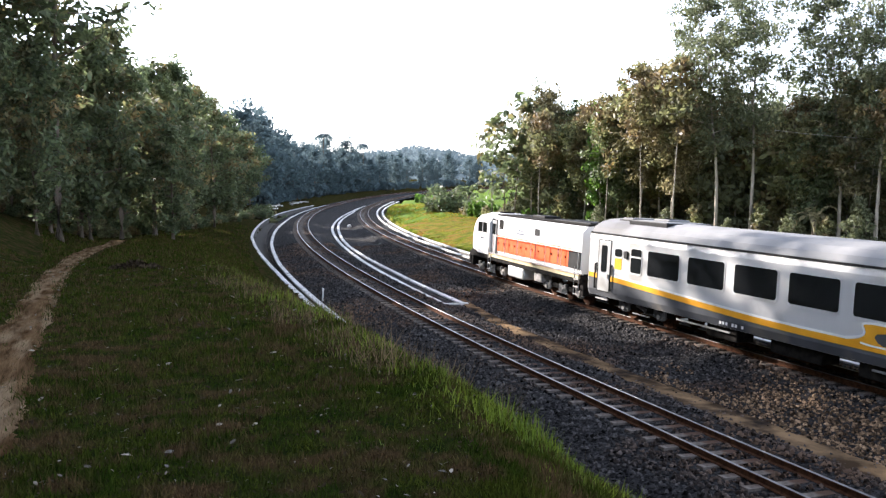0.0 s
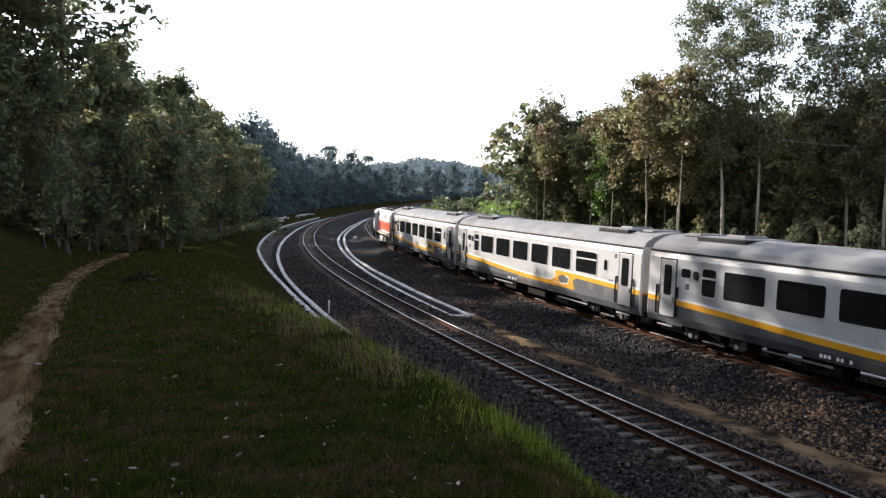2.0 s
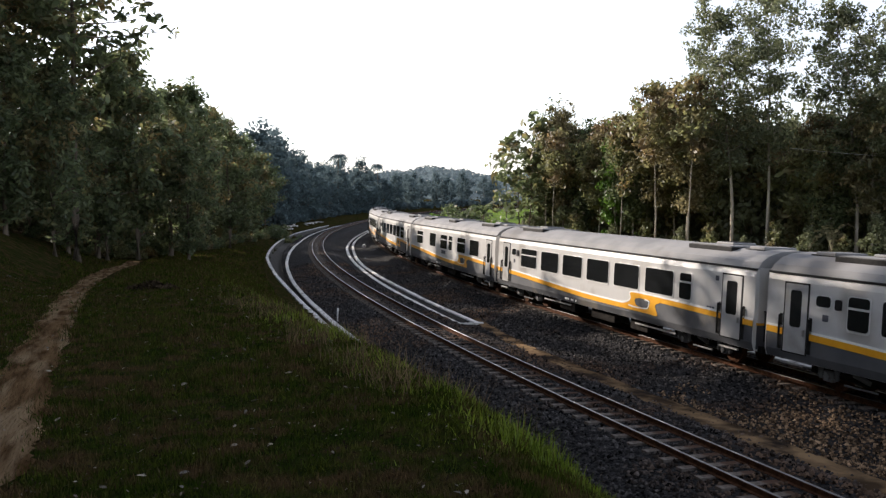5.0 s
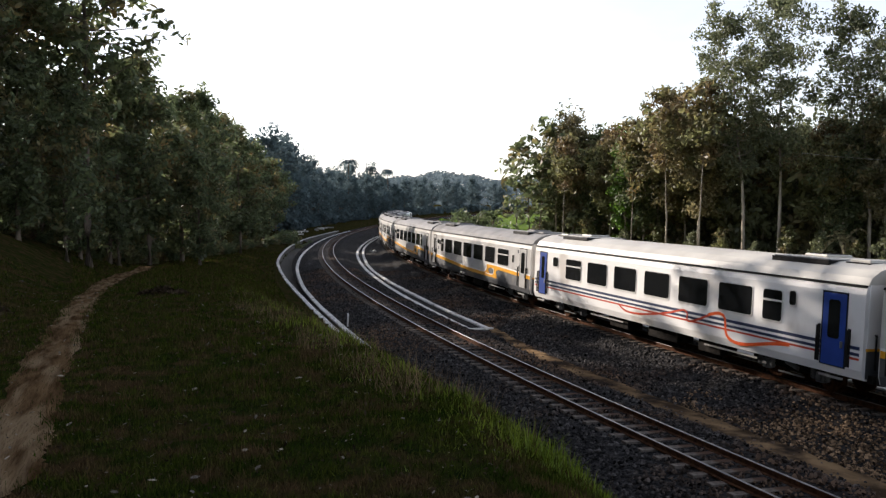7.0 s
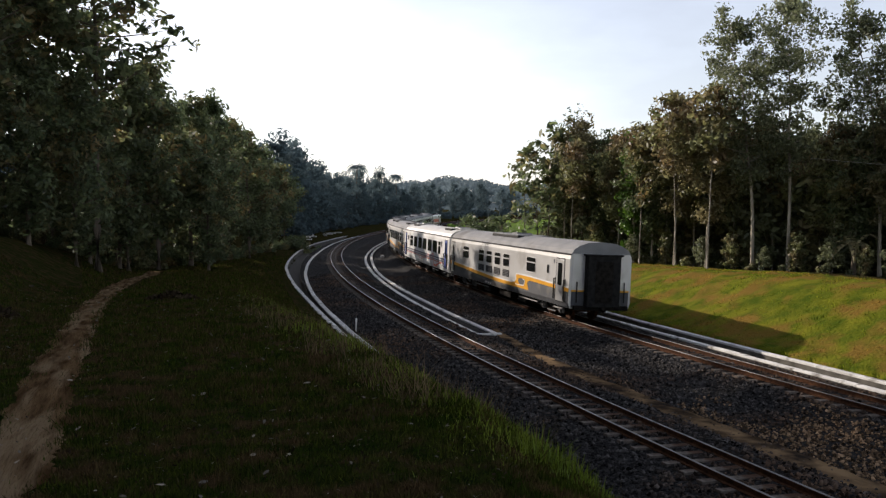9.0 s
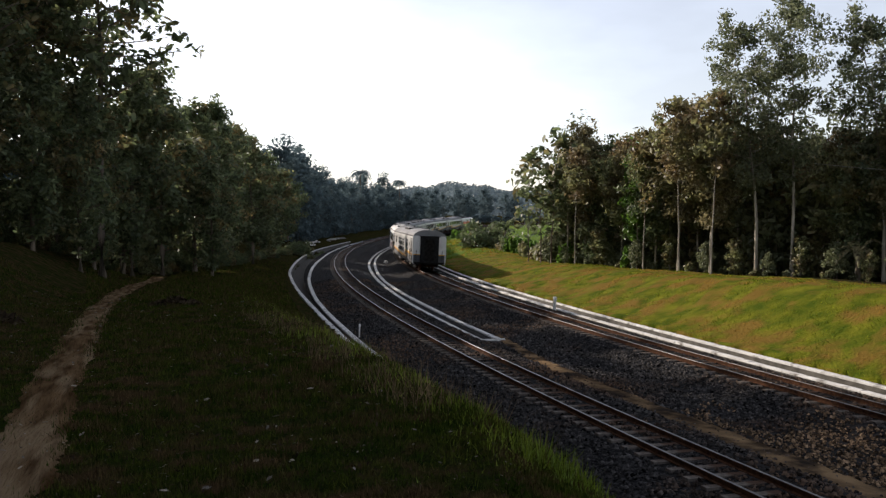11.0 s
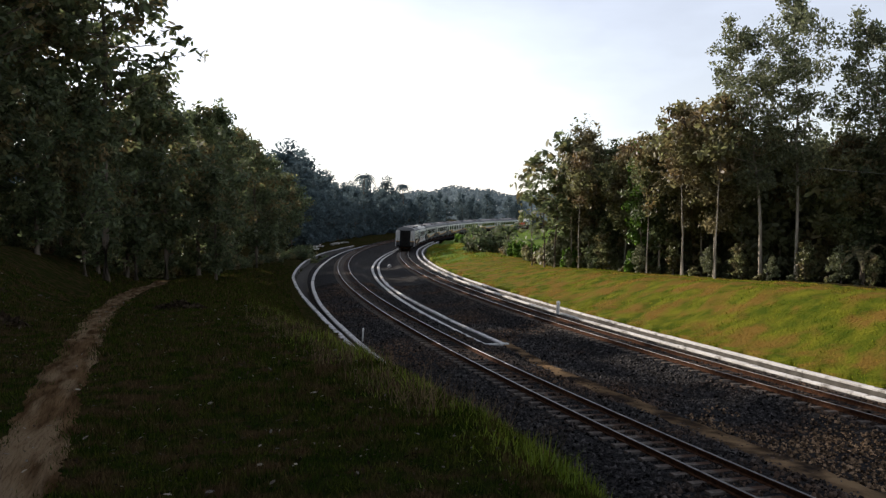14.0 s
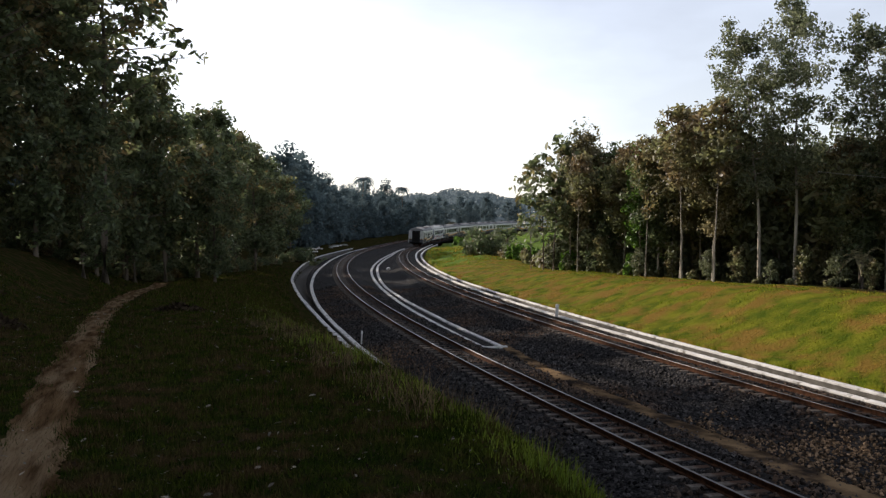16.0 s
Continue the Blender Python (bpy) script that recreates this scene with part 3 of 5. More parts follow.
def build_tree(name, label, seed, height, bare, spread, leaves, leaf_size, bark, leaf_mat, trunk_r=0.16, limbs=16, lean=0.4, shape=0.6, clump=0.9, droop=0.2):
    """height of the top, bare: share of the stem without crown, spread: crown radius, shape: where along the crown it is widest."""
    rng = np.random.RandomState(seed)
    t = thing(name, label, "tree")
    bv, bf = [], []
    la = rng.rand() * 6.28
    stem = []
    for k in range(9):
        f = k / 8
        stem.append((lean * f * f * math.cos(la) + 0.12 * rng.randn() * f, lean * f * f * math.sin(la) + 0.12 * rng.randn() * f, -0.25 + f * (height * 0.93 + 0.25)))
    tube(bv, bf, stem, [trunk_r * (1.35 if k == 0 else 1) * (1 - 0.88 * k / 8) for k in range(9)], 9)
    sx, sy, sz = (np.array([p[k] for p in stem]) for k in range(3))
    cents = []
    for k in range(limbs):
        f = bare + (1 - bare) * ((k + rng.rand()) / limbs) ** 0.9
        z = f * height * 0.93
        c = (f - bare) / (1 - bare)
        prof = (c / shape) ** 0.6 if c < shape else max(0.0, 1 - ((c - shape) / (1 - shape)) ** 1.6)
        r = spread * max(0.22, prof) * (0.55 + 0.6 * rng.rand())
        a = k * 2.4 + rng.rand() * 1.2
        x0, y0 = np.interp(z, sz, sx), np.interp(z, sz, sy)
        up = r * (0.15 + 0.55 * rng.rand())
        pts = [(x0 + math.cos(a) * r * g, y0 + math.sin(a) * r * g, z + up * g ** 1.4 - 0.1 * r * g) for g in (0, 0.35, 0.7, 1.0)]
        r0 = trunk_r * (1 - 0.8 * f) * 0.5
        tube(bv, bf, pts, [r0, r0 * 0.7, r0 * 0.45, r0 * 0.2], 5)
        for g in (0.35, 0.6, 0.8, 1.0, 1.1):
            q = np.array([x0 + math.cos(a) * r * g, y0 + math.sin(a) * r * g, z + up * min(g, 1) ** 1.4]) + rng.normal(size=3) * 0.3
            cents.append((q, clump * (0.55 + 0.7 * rng.rand()) * (0.7 + 0.3 * prof)))
    for _ in range(5):
        cents.append((np.array([stem[-1][0], stem[-1][1], height * 0.95]) + rng.normal(size=3) * (0.45, 0.45, 0.5), clump * 0.7))
    raw("trunk", bv, bf, bark, t, smooth=True)
    w = np.array([c[1] ** 2 for c in cents])
    pick = rng.choice(len(cents), leaves, p=w / w.sum())
    cen = np.array([c[0] for c in cents])[pick]
    rad = np.array([c[1] for c in cents])[pick]
    d = rng.normal(size=(leaves, 3))
    d /= np.linalg.norm(d, axis=1)[:, None]
    pos = cen + d * (rad * rng.rand(leaves) ** 0.45)[:, None] * (1, 1, 0.75)
    nor = d * 0.5 + rng.normal(size=(leaves, 3)) * 0.5 + (0, 0, 0.7 - droop)
    nor /= np.linalg.norm(nor, axis=1)[:, None]
    ngon_cloud("crown", leaf_faces(pos, nor, leaf_size, rng), 6, leaf_mat, t)
    return t


def build_bush(name, label, seed, r, h, leaves, size, material):
    rng = np.random.RandomState(seed)
    t = thing(name, label, "bush")
    bv, bf = [], []
    cents = []
    for k in range(9):
        a = k * 2.4 + rng.rand()
        q = np.array([math.cos(a) * r * (0.3 + 0.6 * rng.rand()), math.sin(a) * r * (0.3 + 0.6 * rng.rand()), h * (0.3 + 0.65 * rng.rand())])
        tube(bv, bf, [(0, 0, -0.15), tuple(q * (0.5, 0.5, 0.55)), tuple(q)], [0.035, 0.025, 0.01], 5)
        cents.append(q)
        cents.append(q * (0.8, 0.8, 0.45))
    raw("stem", bv, bf, BARK, t, smooth=True)
    cen = np.array(cents)[rng.randint(len(cents), size=leaves)]
    d = rng.normal(size=(leaves, 3))
    d /= np.linalg.norm(d, axis=1)[:, None]
    pos = cen + d * (rng.rand(leaves)[:, None] ** 0.5) * (r * 0.5, r * 0.5, h * 0.28)
    pos[:, 2] = np.abs(pos[:, 2]) + 0.02
    nor = d * 0.6 + rng.normal(size=(leaves, 3)) * 0.5 + (0, 0, 0.15)
    nor /= np.linalg.norm(nor, axis=1)[:, None]
    ngon_cloud("foliage", leaf_faces(pos, nor, size, rng), 6, material, t)
    return t


def plant(tree, s, u, scale=1.0, turn=0.0, used=set(), at=None):
    """Sets the first one at its place, and copies of it after that."""
    p = at or on_line(s, u)
    z = float(ground_z(p[0], p[1])[0])
    m = Matrix.Translation((p[0], p[1], z - 0.03)) @ Matrix.Rotation(turn, 4, "Z")
    if tree.name in used:
        ob = copy_thing(tree, m)
    else:
        used.add(tree.name)
        ob = tree
        ob.matrix_basis = m
    ob.scale = (scale, scale, scale * (0.94 + 0.12 * ((turn * 7.3) % 1)))
    return ob


def build_woods():
    rng = random.Random(11)
    dark_lab = "dark teak tree with large leaves at the edge of the wood"
    teak = [build_tree("teak_tree", dark_lab, 20 + k, h, b, sp, 6200, 0.27, BARK, LEAF_DARK, 0.2, 30, 0.5, 0.45, 1.15) for k, (h, b, sp) in enumerate(((15, 0.1, 3.9), (14, 0.08, 3.6), (16.5, 0.12, 4.3)))]
    tall = build_tree("teak_tree", "tall dark teak tree with loose crown against the sky", 31, 23, 0.1, 5.3, 12500, 0.25, BARK, LEAF_DARK, 0.26, 48, 0.6, 0.5, 1.0)
    airy = build_tree("teak_tree", "tall teak tree with large leaves and sky showing through its crown", 34, 23, 0.36, 4.9, 4150, 0.31, BARK, LEAF_DARK, 0.24, 46, 0.4, 0.5, 0.9)
    olive = [build_tree("forest_tree", "slender tree with pale trunk and olive leaves", 40 + k, h, b, sp, 5600, 0.2, BARK_PALE, m, 0.1, 32, 0.9, 0.5, 0.85, 0.75)
             for k, (h, b, sp, m) in enumerate(((12.5, 0.3, 2.6, LEAF_OLIVE), (13.5, 0.34, 2.5, LEAF_BROWN), (12, 0.2, 2.7, LEAF_DARK), (13, 0.38, 2.3, LEAF_OLIVE)))]
    green = build_tree("forest_tree", "tree with fresh bright green leaves", 51, 12.5, 0.2, 2.2, 6000, 0.18, BARK_PALE, LEAF_GREEN, 0.12, 18, 0.4, 0.5, 0.9)
    lofty = [build_tree("tall_tree", "tall slender tree with pale bare trunk and airy crown", 60 + k, h, 0.34, sp, 8500, 0.15, BARK_PALE, LEAF_GREY, 0.13, 34, lean, 0.6, 0.85, 0.75) for k, (h, sp, lean) in enumerate(((19.0, 3.1, 2.0), (20.0, 2.9, 1.2)))]
    sapling = build_tree("teak_sapling", "thin young teak with few large leaves", 66, 12, 0.25, 2.3, 270, 0.46, BARK, LEAF_DARK, 0.09, 18, 0.6, 0.5, 0.75)
    far = [build_tree("distant_tree", "distant leafy tree with haze in its leaf colour", 70 + k, h, 0.03, sp, 2600, 0.36, BARK, LEAF_FAR_HAZE, 0.15, 22, 0.3, 0.45, 1.4) for k, (h, sp) in enumerate(((12, 3.6), (13.5, 4.0)))]
    # along the near side, beyond the path, with unseen trees added to shade the foreground
    for x, y, k, sc in ((-22.0, 38, 3, 0.95), (-24.4, 43.5, 3, 1.02), (-19.3, 48, 4, 1.0), (-24.5, 55, 4, 0.98), (-25, 32, 3, 1.05), (-29, 36, 3, 1.05), (-22.5, 27, 3, 0.95), (-20.5, 21, 3, 0.9), (-23.6, 53, 0, 0.8), (-25, 44, 3, 1.0), (-27, 37, 2, 1.2), (-26.5, 50, 3, 1.05), (-22, 57, 2, 0.72), (-30, 46, 3, 1.0),
                        (-22.2, 59.5, 0, 0.7), (-16.8, 61, 1, 0.62), (-20.6, 62, 0, 0.98), (-19.6, 66, 1, 0.95), (-18.6, 70, 2, 0.82), (-21, 57, 0, 0.9), (-20.3, 42, 1, 0.74), (-18.9, 45.5, 0, 0.7), (-20.6, 51, 1, 0.68), (-22.5, 40, 0, 0.7), (-27, 92, 0, 0.85), (-31, 104, 1, 0.85), (-25, 86, 1, 0.85), (-34, 98, 2, 0.8), (-38, 108, 2, 0.8), (-36, 88, 0, 0.9), (-30, 118, 2, 0.8), (-19.5, 76, 2, 0.88), (-17.8, 80, 0, 0.85), (-21.5, 88, 2, 0.85), (-19.8, 95, 1, 0.8), (-23, 104, 0, 0.85), (-22.0, 112, 1, 0.75),
                        (-25, 120, 2, 0.75), (-24, 130, 0, 0.75), (-26.5, 70, 2, 0.7), (-28, 82, 0, 0.72), (-30, 95, 2, 0.8), (-34, 60, 3, 1.0), (-38, 50, 2, 1.2), (-40, 70, 2, 0.9), (-33, 110, 2, 1.0), (-36, 40, 3, 1.0), (-30, 28, 3, 1.0),
                        # out of view; those behind the eye are added to cut skylight
                        (-33, 18, 2, 1.2), (-27, 30, 0, 1.1), (-24, 20, 3, 0.9), (-23, 10, 2, 1.1), (-20, 0, 3, 0.95), (-17, -9, 3, 0.95), (-28, 4, 3, 1.0), (-11, -14, 3, 0.95), (-4, -18, 2, 1.2), (4, -20, 3, 0.9), (-30, -8, 3, 1.0)):
        sc *= 1 - float(wood_rise(x, y)) / (13.0 if k < 3 else 22.0)
        plant((teak + [tall, airy])[k], None, None, sc, rng.uniform(0, 6.28), at=(x + rng.uniform(-0.5, 0.5), y + rng.uniform(-0.5, 0.5)))
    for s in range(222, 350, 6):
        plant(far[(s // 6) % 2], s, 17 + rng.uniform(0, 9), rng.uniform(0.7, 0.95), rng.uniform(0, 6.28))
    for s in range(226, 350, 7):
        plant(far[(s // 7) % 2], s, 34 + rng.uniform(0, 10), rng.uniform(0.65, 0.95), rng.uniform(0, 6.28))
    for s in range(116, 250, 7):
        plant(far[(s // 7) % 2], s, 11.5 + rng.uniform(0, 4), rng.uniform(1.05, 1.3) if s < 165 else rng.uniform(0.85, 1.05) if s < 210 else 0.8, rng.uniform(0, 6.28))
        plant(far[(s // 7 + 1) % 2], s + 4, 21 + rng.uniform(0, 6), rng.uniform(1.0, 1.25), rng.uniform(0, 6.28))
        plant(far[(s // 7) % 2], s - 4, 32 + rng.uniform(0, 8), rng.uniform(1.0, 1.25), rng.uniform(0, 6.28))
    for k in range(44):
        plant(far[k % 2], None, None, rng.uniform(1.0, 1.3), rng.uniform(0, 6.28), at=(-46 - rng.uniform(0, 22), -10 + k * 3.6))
    # behind the sunlit bank: bearing from the eye and distance
    for px, d, t, sc, turn in ((962, 74, sapling, 0.9, 1), (940, 78, sapling, 0.78, 3), (980, 73, sapling, 1.0, 5), (1012, 77, olive[2], 0.72, 1), (1026, 75, olive[0], 0.9, 2), (1040, 73, olive[1], 0.88, 3), (1075, 71, olive[2], 0.95, 4), (1105, 68, olive[0], 0.86, 5), (1132, 65, green, 0.8, 0.5),
                               (1165, 64, olive[2], 0.92, 2.2), (1205, 61, olive[1], 0.88, 4.1), (1240, 63, olive[0], 0.9, 1.7), (1262, 58, olive[1], 0.82, 3.3), (1345, 55, lofty[0], 0.95, 1.25), (1310, 60, olive[0], 0.8, 5.2),
                               (1408, 54, lofty[1], 0.95, 2.7), (1380, 59, olive[3], 0.82, 1.2), (1462, 62, olive[2], 0.95, 0.3), (1488, 53, olive[0], 0.72, 2.6), (1522, 52, olive[2], 0.8, 4.4), (1572, 51, lofty[0], 0.93, 1.25), (1600, 50, olive[1], 0.8, 0.2),
                               (1640, 48, lofty[1], 0.85, 2.0), (1690, 47, olive[3], 0.85, 3.0), (1760, 45, olive[0], 0.85, 4.0), (1850, 43, lofty[0], 0.85, 1.0), (1950, 41, olive[2], 0.85, 5.0)):
        plant(t, None, None, sc, turn, at=((px - 784) / 1496 * d, d))
    for k in range(26):
        px = 1000 + k * 36
        d = np.interp(px, [1000, 1300, 1900], [84, 66, 50])
        plant(olive[2], None, None, rng.uniform(0.68, 0.84), rng.uniform(0, 6.28), at=((px - 784) / 1496 * d, d + rng.uniform(-1, 2)))
        plant(teak[k % 3], None, None, rng.uniform(0.62, 0.76), rng.uniform(0, 6.28), at=((px - 770) / 1496 * (d + 8), d + 8 + rng.uniform(-2, 2)))
    for k in range(24):
        plant(far[k % 2], None, None, rng.uniform(0.85, 1.0), rng.uniform(0, 6.28), at=(30 + k * 2.4 + rng.uniform(-2, 2), 104 - k * 1.3 + rng.uniform(-4, 4)))
    for s in range(150, 440, 10):
        plant(far[(s // 10) % 2], s, -46 - rng.uniform(0, 25), rng.uniform(0.7, 0.9), rng.uniform(0, 6.28))
    # undergrowth
    under = [build_tree("young_tree", "young tree with sparse large leaves at the edge of the wood", 90 + k, 7.0 + k, 0.06, 1.9, 1000, 0.33, BARK_PALE, (LEAF_GREY, LEAF_OLIVE)[k], 0.05, 16, 0.5, 0.5, 0.8, 0.75) for k in range(2)]
    pole = build_tree("slender_tree", "thin pale-stemmed tree with a small sparse crown", 95, 12.0, 0.3, 1.6, 900, 0.2, BARK_PALE, LEAF_GREY, 0.075, 18, 1.2, 0.6, 0.8)
    stem_tree = build_tree("slender_tree", "straight pale-stemmed tree with its leaves high up", 97, 13.5, 0.55, 1.8, 1300, 0.24, BARK_PALE, LEAF_OLIVE, 0.065, 20, 0.5, 0.5, 0.8, 0.75)
    shrub = build_bush("bush", "dark leafy shrub in the undergrowth", 80, 1.5, 1.9, 1500, 0.17, LEAF_DARK)
    lit = build_bush("bush", "olive shrub at the edge of the wood", 81, 1.2, 1.8, 1000, 0.2, LEAF_GREY)
    fern_bush = build_bush("bush", "leafy green shrub at the edge of the wood", 84, 1.1, 1.7, 700, 0.26, LEAF_OLIVE)
    for k in range(60):
        px = 985 + k * 12
        d = np.interp(px, [985, 1100, 1345, 1700], [77, 71, 60.5, 50]) + rng.uniform(-2.0, 1.5)
        if k % 3 == 0:
            plant((lit, fern_bush, shrub)[k // 3 % 3], None, None, rng.uniform(0.45, 1.1), rng.uniform(0, 6.28), at=((px - 784) / 1496 * d, d))
        elif k % 3 == 1:
            plant(under[k // 3 % 2], None, None, rng.uniform(0.6, 1.0), rng.uniform(0, 6.28), at=((px - 784) / 1496 * d, d))
        else:
            plant(pole, None, None, rng.uniform(0.75, 1.05), rng.uniform(0, 6.28), at=((px - 784) / 1496 * d, d))
    for k in range(22):
        px = 1010 + k * 30 + rng.uniform(-8, 8)
        d = np.interp(px, [985, 1100, 1345, 1700], [73, 66.5, 54.5, 45]) + rng.uniform(-0.8, 0.8)
        plant((under[0], lit, under[1], fern_bush)[k % 4], None, None, rng.uniform(0.2, 0.4), rng.uniform(0, 6.28), at=((px - 784) / 1496 * d, d))
    for px, d, sc, turn in ((1022, 69, 0.8, 0), (1143, 62.5, 0.8, 2), (1207, 58, 0.95, 4), (1264, 55, 0.95, 1)):
        plant(stem_tree, None, None, sc, turn, at=((px - 784) / 1496 * d, d))
    for k in range(60):
        px = -120 + k * 12
        d = np.interp(px, [-120, 100, 300, 420, 600], [38, 50, 63, 76, 120]) + rng.uniform(0, 6)
        plant((shrub, shrub, fern_bush)[k % 3], None, None, rng.uniform(0.3, 0.85), rng.uniform(0, 6.28), at=((px - 784) / 1496 * d, d))
    for k in range(40):
        px = -200 + k * 15
        d = np.interp(px, [-200, 100, 300, 400], [46, 60, 76, 90])
        plant(shrub, None, None, rng.uniform(1.2, 1.7), rng.uniform(0, 6.28), at=((px - 784) / 1496 * d, d))
    for px, d, sc in ((848, 112, 1.5), (868, 110, 1.8), (885, 112, 1.4), (842, 118, 1.2), (905, 100, 0.9), (935, 92, 0.9), (960, 84, 1.1), (975, 80, 1.4)):
        plant(fern_bush if d < 95 else shrub, None, None, sc, rng.uniform(0, 6.28), at=((px - 784) / 1496 * d, d))
    low = build_bush("bush", "low distant leafy shrub with haze in its leaf colour", 86, 1.9, 2.4, 420, 0.4, LEAF_FAR_HAZE)
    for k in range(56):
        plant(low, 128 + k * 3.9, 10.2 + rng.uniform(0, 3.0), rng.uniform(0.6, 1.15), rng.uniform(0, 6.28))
    fresh = build_bush("bush", "bright green young plant at the edge of the wood", 83, 0.5, 1.5, 240, 0.3, LEAF_GREEN)
    for px, d in ((1115, 66), (1122, 66.5), (1000, 74), (903, 99), (914, 97), (926, 96), (938, 95), (950, 93), (806, 168), (815, 163), (832, 150), (1010, 74)):
        plant(fresh, None, None, 1.0, rng.uniform(0, 6.28), at=((px - 784) / 1496 * d, d))


build_woods()


# ---- palms and the hill in the distance ----
def build_palm(name, label, height, fronds, length, material, seed, upright=0.35, wide=0.32):
    """A bare stem and a head of arched, two-sided fronds."""
    rng = np.random.RandomState(seed)
    t = thing(name, label, "palm")
    bv, bf = [], []
    tube(bv, bf, [(0, 0, -0.3), (0.1, 0, height * 0.5), (0.25, 0.05, height)], [0.16, 0.13, 0.1], 8)
    raw("trunk", bv, bf, BARK, t, smooth=True)
    faces = []
    for k in range(fronds):
        a = k * 2.4 + rng.rand()
        rise = upright + 0.5 * rng.rand()
        prev = None
        for j in range(9):
            g = j / 8
            out = length * g
            p = np.array([0.25 + math.cos(a) * out * (1 - 0.2 * rise), 0.05 + math.sin(a) * out * (1 - 0.2 * rise), height + length * (rise * 1.4 * g - 1.25 * g * g)])
            side = np.array([-math.sin(a), math.cos(a), 0]) * wide * math.sin(math.pi * min(1, 0.12 + g * 0.9)) * length * 0.5
            if prev is not None:
                for sgn in (1, -1):
                    q = [prev[0], p, p + sgn * side + (0, 0, -0.12 * length * 0.5), prev[0] + sgn * prev[1] * 0.9 + (0, 0, -0.1 * length * 0.5)]
                    faces.append([q[0], (q[0] + q[1]) / 2, (q[2] * 1.05 - q[0] * 0.05), q[3]])
            prev = (p, side)
    ngon_cloud("fronds", np.array(faces), 4, material, t)
    return t


def build_far():
    coco = build_palm("coconut_palm", "coconut palm rising above the distant trees", 12.5, 18, 3.2, LEAF_FAR_HAZE, 3)
    plant(coco, None, None, 1.12, 0.4, at=((641 - 784) / 1496 * 218, 218))
    plant(coco, None, None, 1.05, 2.0, at=((712 - 784) / 1496 * 252, 252))
    banana = build_palm("banana_plant", "ragged banana plant beside the bushes", 2.6, 8, 2.6, LEAF_DARK, 9, 0.9, 0.3)
    plant(banana, None, None, 1.0, 0.3, at=((896 - 784) / 1496 * 108, 108))
    fern = build_palm("banana_plant", "young banana plant with drooping dry leaves at the wood", 1.8, 7, 1.8, LEAF_BROWN, 14, 0.6, 0.35)
    plant(fern, None, None, 1.0, 1.0, at=((1525 - 784) / 1496 * 50, 50))
    # wooded hill: a ridge with a rough canopy
    rng = np.random.RandomState(8)
    n = 100000
    x = rng.uniform(-260, 420, n)
    y = rng.uniform(390, 820, n)
    ridge = 15 + 4.5 * np.exp(-((x - 2) / 35) ** 2) + 1.5 * np.sin(x * 0.021 + 1) + 1.2 * np.sin(x * 0.09) + 0.8 * np.sin(x * 0.23)
    z = -2 + ridge * np.clip((y - 380) / 250, 0, 1) + rng.rand(n) ** 2 * 5
    nor = rng.normal(size=(n, 3)) * 0.5 + (0, -0.4, 0.6)
    nor /= np.linalg.norm(nor, axis=1)[:, None]
    hill = ngon_cloud("wooded_hill", leaf_faces(np.stack([x, y, z], 1), nor, 1.7, rng, 1.3), 6, LEAF_HILL_HAZE)
    tagged(hill, "wooded hill in the distance, haze painted into its glowing leaves", "hill", kind="stuff")


build_far()


# ---- grass, fallen leaves, loose stones ----
def blades(name, label, x, y, length, width, material, seed, lean=0.5):
    rng = np.random.RandomState(seed)
    n = len(x)
    z = ground_z(x, y)
    base = np.stack([x, y, z - 0.01], 1)
    a = rng.rand(n) * 6.28
    side = np.stack([np.cos(a), np.sin(a), np.zeros(n)], 1) * (width * (0.6 + 0.8 * rng.rand(n)))[:, None] / 2
    b = rng.rand(n) * 6.28
    l = length * (0.5 + 0.9 * rng.rand(n))
    ln = lean * rng.rand(n)
    tip = base + np.stack([np.cos(b) * ln * l, np.sin(b) * ln * l, l * (1 - 0.3 * ln)], 1)
    ngon = np.stack([base - side, base + side, tip], 1)
    return tagged(ngon_cloud(name, ngon, 3, material), label, "grass", kind="stuff")


def scatter(n, seed, x0, x1, y0, y1, near=True):
    """Places in a wedge before the eye, thinner with distance."""
    rng = np.random.RandomState(seed)
    d = y0 + (y1 - y0) * (rng.rand(n) ** 1.5 if near else rng.rand(n))
    q = rng.uniform(x0, x1, n)
    return q * d, d


